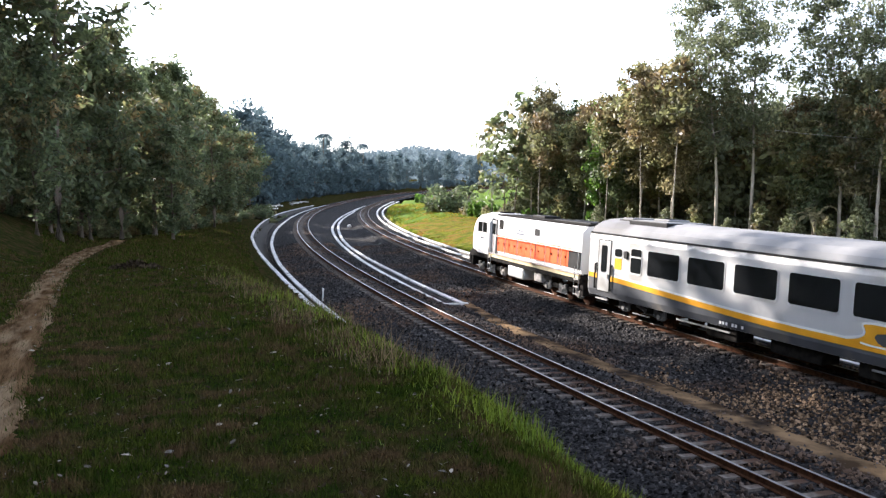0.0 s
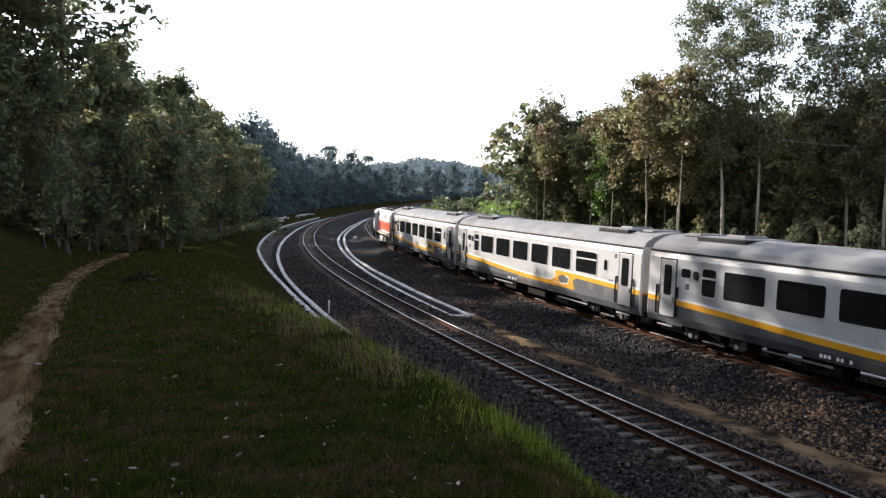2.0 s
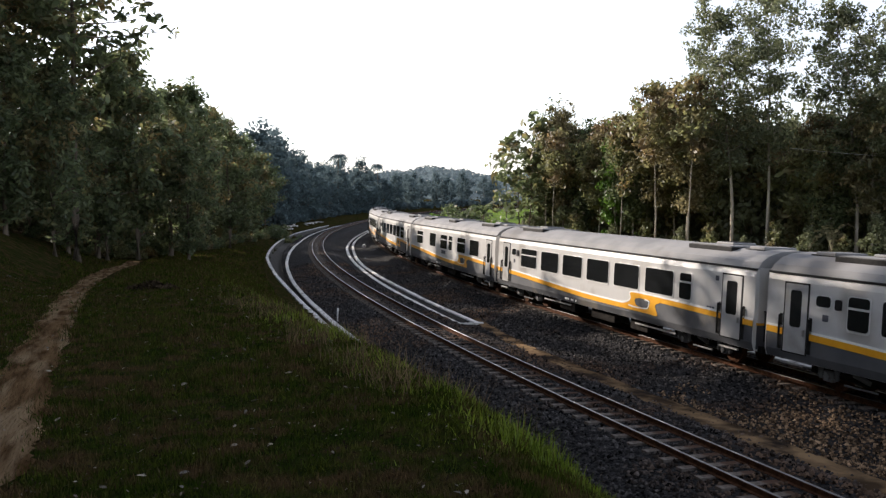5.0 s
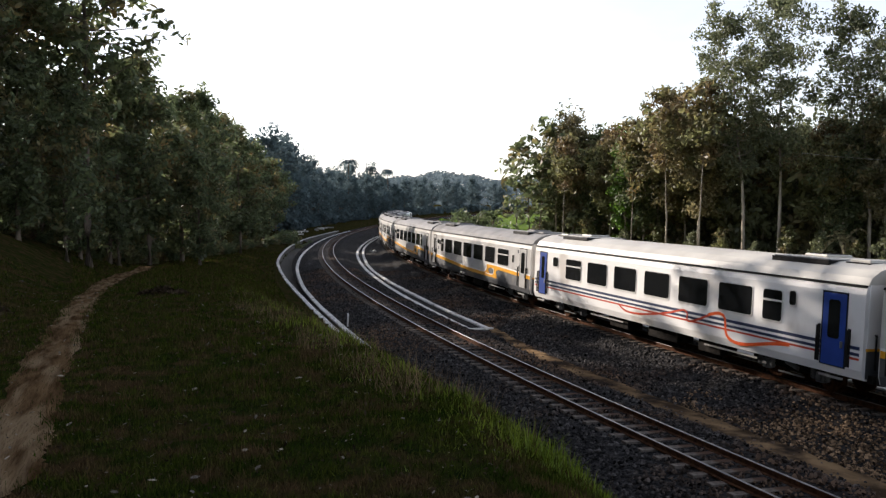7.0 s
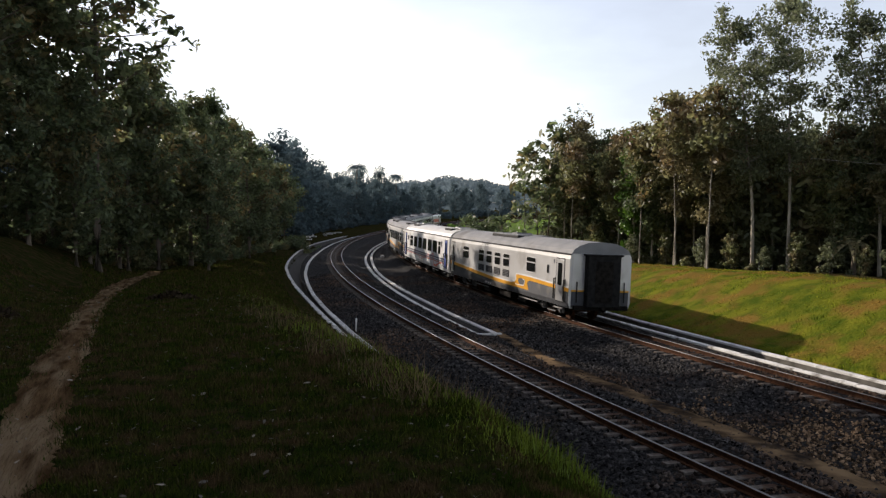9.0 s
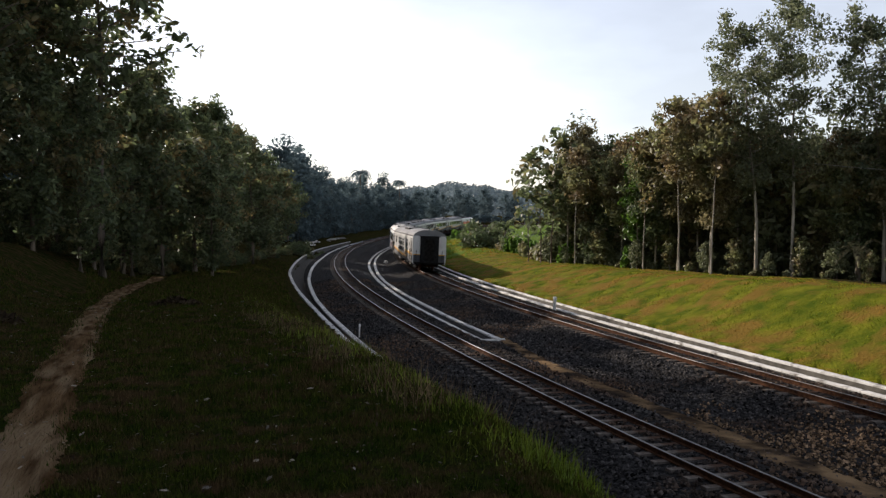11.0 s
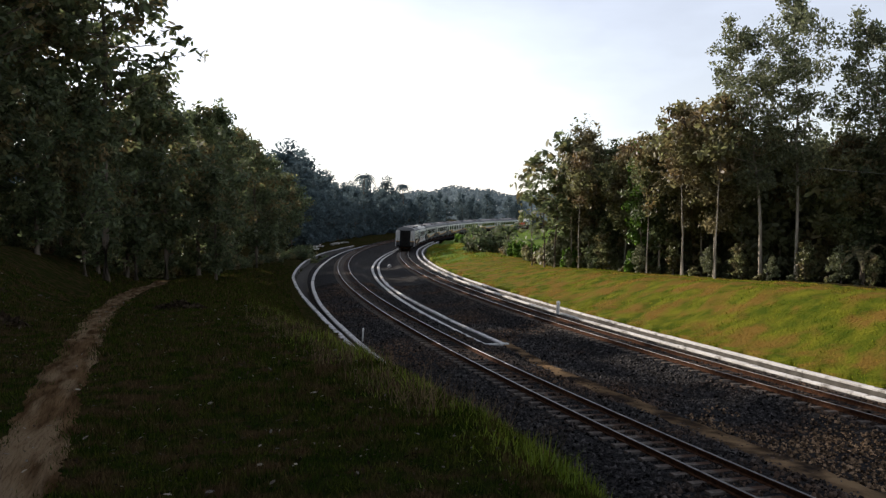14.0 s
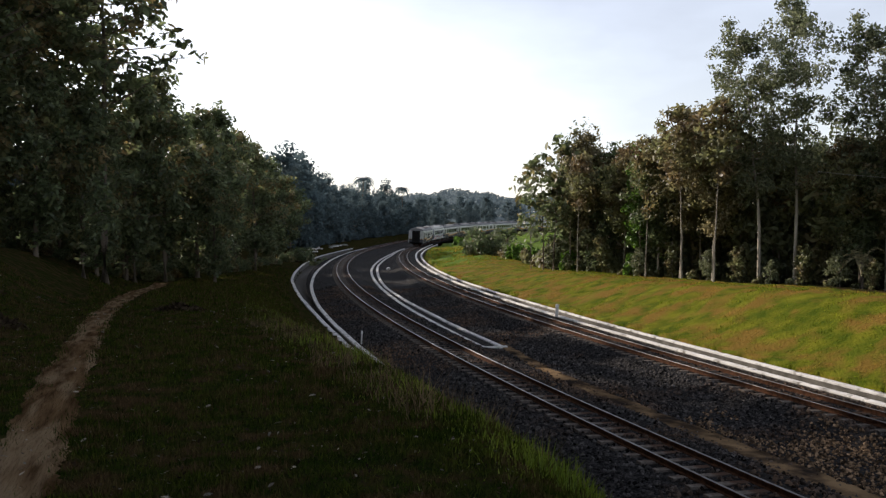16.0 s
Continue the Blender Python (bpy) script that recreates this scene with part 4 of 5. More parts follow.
def build_grass():
    x, y = scatter(190000, 1, -0.62, 0.35, 3.4, 32)
    s, u = su_of(x, y)
    px = path_x(y)
    patch = smooth_noise(x, y, 0.8, 4.0)
    rag = np.random.RandomState(77).rand(len(x))
    keep = (u > 5.2) & (np.abs(x - px) > 0.08 + 0.36 * rag + 0.1 * smooth_noise(x, y, 2.5))
    x, y, u = x[keep], y[keep], u[keep]
    l = 0.05 + 0.05 * np.clip(patch[keep] + 0.4, 0, 1) + 0.0012 * y
    blades("short_grass", "short grass on the near bank, darkened as in shade", x, y, l, 0.009 + 0.0006 * y, BLADE, 2, 0.9)
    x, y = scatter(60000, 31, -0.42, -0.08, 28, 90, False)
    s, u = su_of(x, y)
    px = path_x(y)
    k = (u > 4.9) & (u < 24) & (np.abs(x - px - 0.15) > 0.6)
    blades("far_grass", "rough grass beyond the path, darkened as in shade", x[k], y[k], 0.16, 0.05, BLADE, 32, 0.9)
    rng = np.random.RandomState(4)
    n = 80000
    s = -13 + 52 * rng.rand(n) ** 1.6
    u = bank_foot(s) + 0.5 + (4.6 + np.interp(s, [-13, -4], [1.9, 0])) * rng.rand(n)
    p = on_line(s, u)
    clump = smooth_noise(p[:, 0], p[:, 1], 1.7, 2.0)
    k = clump > -0.35
    p, u, clump = p[k], u[k], clump[k]
    l = (0.1 + 0.17 * np.clip(clump, 0, 1)) * np.clip((9.8 - u) / 1.5, 0.25, 1)
    fresh = rng.rand(len(u)) < np.interp(s[k], [-6, 1, 8, 20], [0.9, 0.65, 0.25, 0.08]) * np.clip((9.6 - u) / 1.2, 0.12, 1)
    blades("long_grass", "long fresh green grass along the edge of the bank", p[fresh, 0], p[fresh, 1], l[fresh], 0.016, BLADE_FRESH, 5, 0.8)
    blades("dry_grass", "long dry grass along the edge of the bank", p[~fresh, 0], p[~fresh, 1], l[~fresh] * 1.2, 0.012, BLADE, 6, 0.8)
    s, u = -8 + 18 * rng.rand(5200), 6.8 + 2.4 * rng.rand(5200) ** 0.8
    p = on_line(s, u)
    k = smooth_noise(p[:, 0], p[:, 1], 1.3, 7.0) + 0.5 * rng.rand(len(u)) > 0.25
    p, s = p[k], s[k]
    blades("dry_stalks", "tall dry grass stalks along the edge of the bank", p[:, 0], p[:, 1], np.clip(0.26 - 0.015 * (s - 2), 0.15, 0.34), 0.007, STALK, 8, 0.7)
    n = 52000
    s, u = -5 + 90 * rng.rand(n) ** 1.2, -10.7 - 10.5 * rng.rand(n)
    p = on_line(s, u)
    clump = smooth_noise(p[:, 0], p[:, 1], 0.9, 5.0)
    k = clump > -0.25
    p = p[k]
    n = 16000
    sm, um = 78 + 70 * rng.rand(n), -10.8 - 16 * rng.rand(n)
    q = on_line(sm, um)
    tuft = smooth_noise(q[:, 0], q[:, 1], 0.7, 9.0)
    m = tuft > -0.2
    blades("meadow_grass", "bright tufted grass on the knoll inside the bend", q[m, 0], q[m, 1], 0.18 + 0.25 * np.clip(tuft[m], 0, 1), 0.07, BLADE_LIT, 9, 0.9)
    blades("bank_grass", "green and dry grass on the far bank, coloured as if sunlit", p[:, 0], p[:, 1], 0.07 + 0.09 * np.clip(clump[k], 0, 1), 0.035, BLADE_LIT, 7, 0.9)


build_grass()


def build_litter():
    rng = np.random.RandomState(12)
    n = 950
    x, y = scatter(n, 13, -0.56, 0.1, 3.6, 30)
    s, u = su_of(x, y)
    k = u > 7.5
    x, y = x[k], y[k]
    pos = np.stack([x, y, ground_z(x, y) + 0.035], 1)
    nor = rng.normal(size=(len(x), 3)) * 0.35 + (0, 0, 1)
    nor /= np.linalg.norm(nor, axis=1)[:, None]
    tagged(ngon_cloud("fallen_leaves", leaf_faces(pos, nor, (0.012 + 0.0016 * y[:, None]) * (0.4 + 1.3 * rng.rand(len(x), 1) ** 2), rng, 1.7), 6, LITTER), "pale dry leaves fallen on the grass", "leaves", kind="stuff")
    x, y = scatter(4500, 14, -0.56, 0.1, 3.6, 26)
    s, u = su_of(x, y)
    k = (u > 7.2) & (np.abs(x - path_x(y)) > 0.35)
    x, y = x[k], y[k]
    pos = np.stack([x, y, ground_z(x, y) + 0.03], 1)
    nor = rng.normal(size=(len(x), 3)) * 0.6 + (0, 0, 0.8)
    nor /= np.linalg.norm(nor, axis=1)[:, None]
    tagged(ngon_cloud("leaf_litter", leaf_faces(pos, nor, (0.006 + 0.0013 * y[:, None]) * (0.4 + 1.2 * rng.rand(len(x), 1)), rng, 2.0), 6, HEAP), "dark rotting leaves and twigs scattered over the grass", "leaves", kind="stuff")
    # dark heaps of twigs and leaves
    for cx, cy, r in ((-8.0, 25.5, 0.5), (-11.5, 15.5, 0.6), (-14.5, 24.0, 1.4), (-10.2, 18.5, 0.7)):
        n = 420
        a, q = rng.rand(n) * 6.28, rng.rand(n) ** 0.7 * r
        px, py = cx + np.cos(a) * q * 1.5, cy + np.sin(a) * q
        pos = np.stack([px, py, ground_z(px, py) + 0.02 + 0.2 * rng.rand(n) * (1 - q / r)], 1)
        nor = rng.normal(size=(n, 3)) * 0.6 + (0, 0, 0.8)
        nor /= np.linalg.norm(nor, axis=1)[:, None]
        tagged(ngon_cloud("leaf_heap", leaf_faces(pos, nor, 0.13, rng, 2.2), 6, HEAP), "dark heap of dead leaves and twigs on the grass", "leaves", kind="stuff")


build_litter()


def build_stones():
    rng = np.random.RandomState(21)
    n = 60000
    s = -10 + 62 * rng.rand(n) ** 1.7
    u = rng.uniform(-8.9, 3.1, n)
    prof = np.array(SIDE)[::-1]
    dz = np.interp(u, prof[:, 0], prof[:, 1])
    clear = (np.abs(np.abs(u) - 0.567) > 0.12) & (np.abs(np.abs(u + FAR) - 0.567) > 0.12)
    bare = (np.abs(u - soil_u(s)) < 0.34) & (s < 21) & (rng.rand(n) < np.interp(s, [0, 6, 20], [0.85, 0.6, 0.4]))
    gut = (u < -1.75) & (u > -3.3) & (s >= 19)
    on_sl = (np.abs(u) < 1.05) & (np.abs((s / 0.6 + 0.5) % 1 - 0.5) < 0.24) | ((np.abs(u + FAR) < 1.05) & (np.abs((s / 0.6 + 0.5) % 1 - 0.5) < 0.24))
    k = clear & ~bare & ~gut & ~on_sl
    c = on_line(s[k], u[k], 0)
    c[:, 2] += dz[k] + 0.008
    # Patch of sun on the ballast, put in as brighter, browner stones.
    dusty = (s[k] < 9) & (u[k] < -3.0) & (u[k] > -6.2) & (smooth_noise(c[:, 0], c[:, 1], 0.6, 1.0) + 0.5 * rng.rand(len(c)) > np.interp(s[k], [-3, 2, 9], [-0.7, 0.0, 0.7]))
    stone_heap("ballast_stones", "loose dark grey and brown crushed stones", c[~dusty], STONE, rng)
    stone_heap("sunlit_dusty_stones", "loose crushed stones dusty with brown soil, brightened as if sunlit", c[dusty], SUNLIT_DUSTY_STONE, rng)


def stone_heap(name, label, c, material, rng):
    m = len(c)
    r = (0.03 + 0.042 * rng.rand(m) ** 1.5)[:, None]
    base = np.array([(1, 0, 0), (-0.5, 0.87, 0), (-0.5, -0.87, 0), (0.3, 0.3, 0.8), (-0.5, 0.1, 0.7), (0.1, -0.5, 0.75)], float)
    a = rng.rand(m) * 6.28
    R = np.zeros((m, 3, 3))
    R[:, 0, 0], R[:, 0, 1], R[:, 1, 0], R[:, 1, 1], R[:, 2, 2] = np.cos(a), -np.sin(a), np.sin(a), np.cos(a), 1
    v = np.einsum("nij,kj->nki", R, base) * (r * (0.7 + 0.6 * rng.rand(m, 3)))[:, None, :] * (1 + 0.25 * rng.normal(size=(m, 6, 3))) + c[:, None, :]
    tri = np.array([(0, 1, 3), (1, 4, 3), (1, 2, 4), (2, 5, 4), (2, 0, 5), (0, 3, 5), (3, 4, 5)])
    me = bpy.data.meshes.new(name)
    me.vertices.add(m * 6)
    me.vertices.foreach_set("co", v.astype(np.float32).ravel())
    f = (np.arange(m)[:, None, None] * 6 + tri).reshape(-1)
    me.loops.add(len(f))
    me.loops.foreach_set("vertex_index", f.astype(np.int32))
    me.polygons.add(len(f) // 3)
    me.polygons.foreach_set("loop_start", np.arange(0, len(f), 3, dtype=np.int32))
    me.update(calc_edges=True)
    tagged(link(name, me, material), label, "stones", kind="stuff")


build_stones()


def build_cable():
    c = thing("power_cable", "thin dark cable strung before the trees", "cable")
    bm = bmesh.new()
    pts = [((1445 + 50 * k - 784) / 1496 * 51, 51 - 0.6 * k, 7.75 - 0.06 * k - 0.02 * (k - 3) * (6 - k)) for k in range(9)]
    for a, b in zip(pts[:-1], pts[1:]):
        rod(bm, a, b, 0.011, seg=6)
    part("wire", bm, STEEL, c)


build_cable()


def build_rubble():
    r = thing("pale_rock", "pale rock lying on the ballast between the tracks", "rock")
    bm = bmesh.new()
    bmesh.ops.create_icosphere(bm, subdivisions=2, radius=0.24)
    rng = random.Random(6)
    for v in bm.verts:
        v.co *= rng.uniform(0.8, 1.2)
        v.co.z *= 0.7
    part("rock", bm, CONCRETE, r)
    r.matrix_basis = Matrix.Translation(on_line(76, -5.0, -0.2).tolist())
    for k in range(9):
        o = thing("old_sleeper", "discarded pale concrete sleeper lying beside the drain", "sleeper", "discarded sleepers")
        bm = bmesh.new()
        box(bm, -1.0, 1.0, -0.12, 0.12, 0, 0.2, 0.02)
        part("beam", bm, CONCRETE, o)
        p = on_line(112 + k * 5.2, 7.6 + rng.uniform(-0.8, 1.0))
        o.matrix_basis = Matrix.Translation((p[0], p[1], float(ground_z(p[0], p[1])[0]) - 0.02)) @ Euler((0, 0, rng.uniform(0, 3))).to_matrix().to_4x4()


build_rubble()


# ---- the train ----
HALF_W, LEN = 1.495, 20.0
SECTION = [(-1.42, 0.72), (-1.495, 0.95), (-1.495, 2.9), (-1.45, 3.12)]
ROOFLINE = [(-1.45, 3.12), (-1.32, 3.34), (-1.05, 3.52), (-0.65, 3.65), (0.0, 3.7)]


def hull(name, prof, x0, x1, material, parent, label=""):
    """Carries a section of (y, z) from x0 to x1 along the coach, closed by its ends."""
    k = len(prof)
    v = [(x, y, z) for x in (x0, x1) for y, z in prof]
    f = [(j, (j + 1) % k, k + (j + 1) % k, k + j) for j in range(k)] + [tuple(range(k))[::-1], tuple(range(k, 2 * k))]
    return raw(name, v, f, material, parent, label)


def ribbon(name, pts, width, off, material, parent, side=1, label=""):
    """A painted band on the coach's side along (x, z) points; off: how far it stands proud."""
    p = np.array(pts, float)
    for _ in range(2):
        q = np.empty((2 * len(p) - 1, 2))
        q[::2], q[1::2] = p, (p[1:] + p[:-1]) / 2
        q[2:-2:2] = (q[1:-3:2] + q[3:-1:2] + 2 * q[2:-2:2]) / 4
        p = q
    d = np.gradient(p, axis=0)
    d /= np.linalg.norm(d, axis=1)[:, None]
    n = np.stack([-d[:, 1], d[:, 0]], 1) * width / 2
    v = []
    for (x, z), (a, b) in zip(p, n):
        for k in (1, -1):
            v.append((x + k * a, side * (HALF_W + off), z + k * b))
    f = [(2 * i, 2 * i + 2, 2 * i + 3, 2 * i + 1) for i in range(len(p) - 1)]
    me = raw(name, v, f, material, parent, label)
    return me


def plate(name, x0, x1, z0, z1, side, d0, d1, material, parent, label="", r=0.07):
    """A flat panel with rounded corners on the coach's side, from d0 to d1 proud of it."""
    pts = []
    for cx, cz, a0 in ((x1 - r, z1 - r, 0), (x0 + r, z1 - r, 90), (x0 + r, z0 + r, 180), (x1 - r, z0 + r, 270)):
        for k in range(4):
            a = radians(a0 + 30 * k)
            pts.append((cx + r * math.cos(a), cz + r * math.sin(a)))
    k = len(pts)
    v = [(x, side * (HALF_W + d), z) for d in (d0, d1) for x, z in pts]
    f = [(j, (j + 1) % k, k + (j + 1) % k, k + j) for j in range(k)] + [tuple(range(k))[::-1], tuple(range(k, 2 * k))]
    if side < 0:
        f = [q[::-1] for q in f]
    return raw(name, v, f, material, parent, label)


def window(parent, x0, x1, z0, z1, side, split=False):
    y = side * HALF_W
    r = min(0.09, 0.3 * (x1 - x0), 0.3 * (z1 - z0))
    w = plate("window_frame", x0 - 0.03, x1 + 0.03, z0 - 0.06, z1 + 0.025, side, 0.0, 0.018, ALU, parent, "pale window frame", r)
    plate("pane", x0, x1, z0, z1, side, 0.005, 0.023, GLASS, w, "dark tinted pane", r)
    if split:
        zz = z0 + 0.66 * (z1 - z0)
        boxed("transom", (x0, x1, min(y, y + side * 0.03), max(y, y + side * 0.03), zz - 0.03, zz + 0.03), ALU, w, "pale crossbar")


def side_door(parent, x0, x1, side, material, blue=False):
    y = side * HALF_W

    def slab(d0, d1, *r):
        return (r[0], r[1], min(y + side * d0, y + side * d1), max(y + side * d0, y + side * d1), r[2], r[3])
    d = boxed("door", slab(0, 0.02, x0, x1, 0.95, 2.85), material, parent, "", 0.005)
    boxed("door_edge", slab(0, 0.012, x0 - 0.05, x1 + 0.05, 0.92, 2.9), BLACK, d)
    plate("door_pane", x0 + 0.2, x1 - 0.2, 1.66, 2.68, side, 0.005, 0.027, GLASS, d, "dark tinted pane", 0.08)
    boxed("door_handle", slab(0.02, 0.06, x0 + 0.06, x0 + 0.12, 1.45, 1.62), STEEL, d, "steel door handle")
    for x in (x0 - 0.13, x1 + 0.13):
        bm = bmesh.new()
        rod(bm, (x, y + side * 0.07, 1.0), (x, y + side * 0.07, 1.95), 0.03, seg=6)
        rod(bm, (x, y, 1.02), (x, y + side * 0.07, 1.02), 0.02, seg=6)
        rod(bm, (x, y, 1.93), (x, y + side * 0.07, 1.93), 0.02, seg=6)
        part("handrail", bm, BLACK, d)
        boxed("rail_recess", slab(0, 0.006, x - 0.055, x + 0.055, 0.98, 1.98), BLACK, d)
    boxed("step", (x0, x1, min(y, y + side * 0.06), max(y, y + side * 0.06), 0.62, 0.67), STEEL, d)


def bogie(parent, x, gauge=1.067, wheels=(-1.1, 1.1), r=0.42, paint=UNDER, fitting=None):
    fitting = fitting or CASING
    b = boxed("bogie", (x - 1.75, x + 1.75, -0.98, -0.84, 0.42, 0.62), paint, parent, "grimy steel bogie", 0.03)
    bm = bmesh.new()
    box(bm, x - 1.75, x + 1.75, 0.84, 0.98, 0.42, 0.62, 0.03)
    box(bm, x - 0.3, x + 0.3, -0.98, 0.98, 0.4, 0.66)
    part("bogie_frame", bm, paint, b)
    for y in (-1, 1):
        for w in wheels:
            bm = bmesh.new()
            box(bm, x + w - 0.16, x + w + 0.16, min(y * 0.88, y * 1.04), max(y * 0.88, y * 1.04), 0.28, 0.58, 0.03)
            rod(bm, (x + w, y * 1.03, 0.42), (x + w, y * 1.1, 0.42), 0.1, seg=10)
            part("axle_box", bm, fitting, b, "dusty axle box")
            for sx in (-0.27, 0.27):
                bm = bmesh.new()
                for k in range(5):
                    rod(bm, (x + w + sx, y, 0.38 + k * 0.065), (x + w + sx, y, 0.42 + k * 0.065), 0.085, seg=8)
                rod(bm, (x + w + sx, y, 0.34), (x + w + sx, y, 0.7), 0.055, seg=6)
                part("coil_spring", bm, fitting, b)
        bm = bmesh.new()
        rod(bm, (x - 0.25, y * 1.02, 0.5), (x + 0.25, y * 1.02, 0.62), 0.07, seg=8)
        rod(bm, (x - 0.5, y * 1.02, 0.3), (x + 0.55, y * 1.02, 0.3), 0.03, seg=6)
        part("damper", bm, fitting, b, "damper and brake rod")
    for w in wheels:
        bm = bmesh.new()
        for y in (-1, 1):
            rod(bm, (x + w, y * (gauge / 2 - 0.02), r), (x + w, y * (gauge / 2 + 0.11), r), r, seg=24)
            rod(bm, (x + w, y * (gauge / 2 - 0.045), r), (x + w, y * (gauge / 2 - 0.02), r), r + 0.028, seg=24)
        rod(bm, (x + w, -0.85, r), (x + w, 0.85, r), 0.07, seg=10)
        part("wheelset", bm, RUST, b, "steel wheels on their axle")


def ac_unit(parent, x, length=2.3, paint=None):
    """Flat roof air conditioner: a dark well round a painted casing, a raised box on it and a hatch beside it."""
    paint = paint or ROOF
    u = boxed("air_conditioner", (x - length / 2, x + length / 2, -1.0, 1.0, 3.40, 3.68), BLACK, parent, "roof air conditioner in a dark well", 0.02)
    boxed("casing", (x - length / 2 + 0.16, x + length / 2 - 0.16, -0.84, 0.84, 3.60, 3.72), paint, u, "painted casing", 0.04)
    for e in (-1, 1):
        boxed("casing_edge", (x - length / 2 + 0.1, x + length / 2 - 0.1, min(e * 0.84, e * 0.98), max(e * 0.84, e * 0.98), 3.6, 3.705), CASING, u, "", 0.01)
    boxed("fan_box", (x - 0.45, x + 0.45, -0.5, 0.42, 3.70, 3.8), paint, u, "raised fan box", 0.04)
    for k in range(4):
        boxed("slat", (x - 0.36 + k * 0.19, x - 0.24 + k * 0.19, -0.38, 0.34, 3.79, 3.812), BLACK, u)
    e = 1 if x > 0 else -1
    boxed("hatch", (min(x + e * 1.5, x + e * 2.2), max(x + e * 1.5, x + e * 2.2), -0.6, 0.6, 3.6, 3.75), paint, u, "raised roof hatch", 0.03)
    boxed("hatch_rim", (min(x + e * 1.42, x + e * 2.28), max(x + e * 1.42, x + e * 2.28), -0.7, 0.7, 3.55, 3.67), BLACK, u, "", 0.02)


# the golden band: one branch from the rear, one from the front, linked in an S round a grey lozenge
BAND_REAR = [(-9.97, 1.52), (-7.5, 1.57), (-5.6, 1.61), (-4.6, 1.625), (-3.75, 1.63)]
BAND_FRONT = [(9.97, 1.5), (7.0, 1.42), (3.5, 1.26), (0.5, 1.15), (-1.5, 1.135), (-3.2, 1.14), (-4.3, 1.14)]
LINK_DOWN = [(-3.02, 1.66), (-3.1, 1.6), (-3.14, 1.5), (-3.1, 1.4), (-2.95, 1.31), (-2.6, 1.23), (-2.6, 1.05), (-3.7, 1.05), (-3.7, 1.22), (-3.5, 1.29), (-3.4, 1.41), (-3.46, 1.5), (-3.75, 1.55), (-3.75, 1.715), (-3.2, 1.715)]
LINK_UP = [(-4.2, 1.71), (-4.2, 1.56), (-4.42, 1.52), (-4.46, 1.44), (-4.36, 1.32), (-4.4, 1.24), (-4.26, 1.22), (-4.26, 1.05), (-4.8, 1.03), (-4.95, 1.06), (-4.86, 1.22), (-4.76, 1.36), (-4.84, 1.46), (-5.1, 1.53), (-5.1, 1.70)]
HOOK = [(-4.1, 1.53), (-4.36, 1.52), (-4.42, 1.44), (-4.33, 1.33), (-4.36, 1.24), (-4.1, 1.2), (-3.3, 1.18), (-3.0, 1.22)]


def coach_shell(c, body, roof):
    hull("body", [(-1.3, 0.7)] + SECTION + [(-y, z) for y, z in SECTION[::-1]] + [(1.3, 0.7)], -LEN / 2, LEN / 2, body, c)
    rl = ROOFLINE + [(-y, z) for y, z in ROOFLINE[-2::-1]]
    r = hull("roof", rl, -LEN / 2, LEN / 2, roof, c)
    for y in (-1, 1):
        bm = bmesh.new()
        box(bm, -LEN / 2, LEN / 2, min(y * 1.44, y * 1.50), max(y * 1.44, y * 1.50), 3.09, 3.15, 0.01)
        part("gutter", bm, BLACK, r, "dark rain gutter")
    for e in (-1, 1):
        x = e * LEN / 2
        boxed("end_panel", (min(x, x + e * 0.03), max(x, x + e * 0.03), -1.38, 1.38, 1.54, 3.16), body, c, "pale coach end")
        boxed("end_stripe", (min(x, x + e * 0.034), max(x, x + e * 0.034), -1.4, 1.4, 1.47, 1.54), GOLD, c, "golden line")
        boxed("lower_end_panel", (min(x, x + e * 0.03), max(x, x + e * 0.03), -1.38, 1.38, 0.76, 1.47), GREY, c, "dark grey lower end")
        g = boxed("gangway", (min(x + e * 0.03, x + e * 0.4), max(x + e * 0.03, x + e * 0.4), -0.8, 0.8, 0.8, 3.1), BLACK, c, "black rubber gangway", 0.04)
        boxed("gangway_roof", (min(x + e * 0.03, x + e * 0.44), max(x + e * 0.03, x + e * 0.44), -0.9, 0.9, 3.08, 3.16), BLACK, g, "", 0.03)
        boxed("gangway_door", (min(x + e * 0.4, x + e * 0.41), max(x + e * 0.4, x + e * 0.41), -0.42, 0.42, 1.0, 2.85), UNDER, g)
        for y in (-1.15, 1.15):
            hb = bmesh.new()
            rod(hb, (x + e * 0.08, y, 1.0), (x + e * 0.08, y, 1.9), 0.025, seg=6)
            rod(hb, (x, y, 1.88), (x + e * 0.08, y, 1.88), 0.02, seg=6)
            part("end_handrail", hb, BLACK, c, "black handrail")
        bm = bmesh.new()
        rod(bm, (x, 0, 0.78), (x + e * 0.44, 0, 0.78), 0.1, seg=8)
        box(bm, min(x, x + e * 0.2), max(x, x + e * 0.2), -1.3, 1.3, 0.66, 0.86)
        part("coupler", bm, UNDER, c, "grimy coupler and headstock")
    bogie(c, -7.0)
    bogie(c, 7.0)
    for x, w, y in ((-3.9, 1.6, -1.25), (-1.5, 1.2, -1.2), (0.6, 1.8, -1.25), (3.6, 1.3, -1.2), (-3.4, 1.2, 0.6), (-0.6, 1.9, 0.55), (2.4, 1.4, 0.6)):
        boxed("underfloor_box", (x - w / 2, x + w / 2, y, y + 0.66, 0.3, 0.74), UNDER, c, "", 0.03)
    for x in (-4.6, 3.2):
        for y in (-1.36, 1.36):
            bm = bmesh.new()
            box(bm, x - 1.3, x + 1.3, y - 0.02, y + 0.02, 0.55, 0.60)
            part("tread_bar", bm, STEEL, c, "pale footboard under the side")


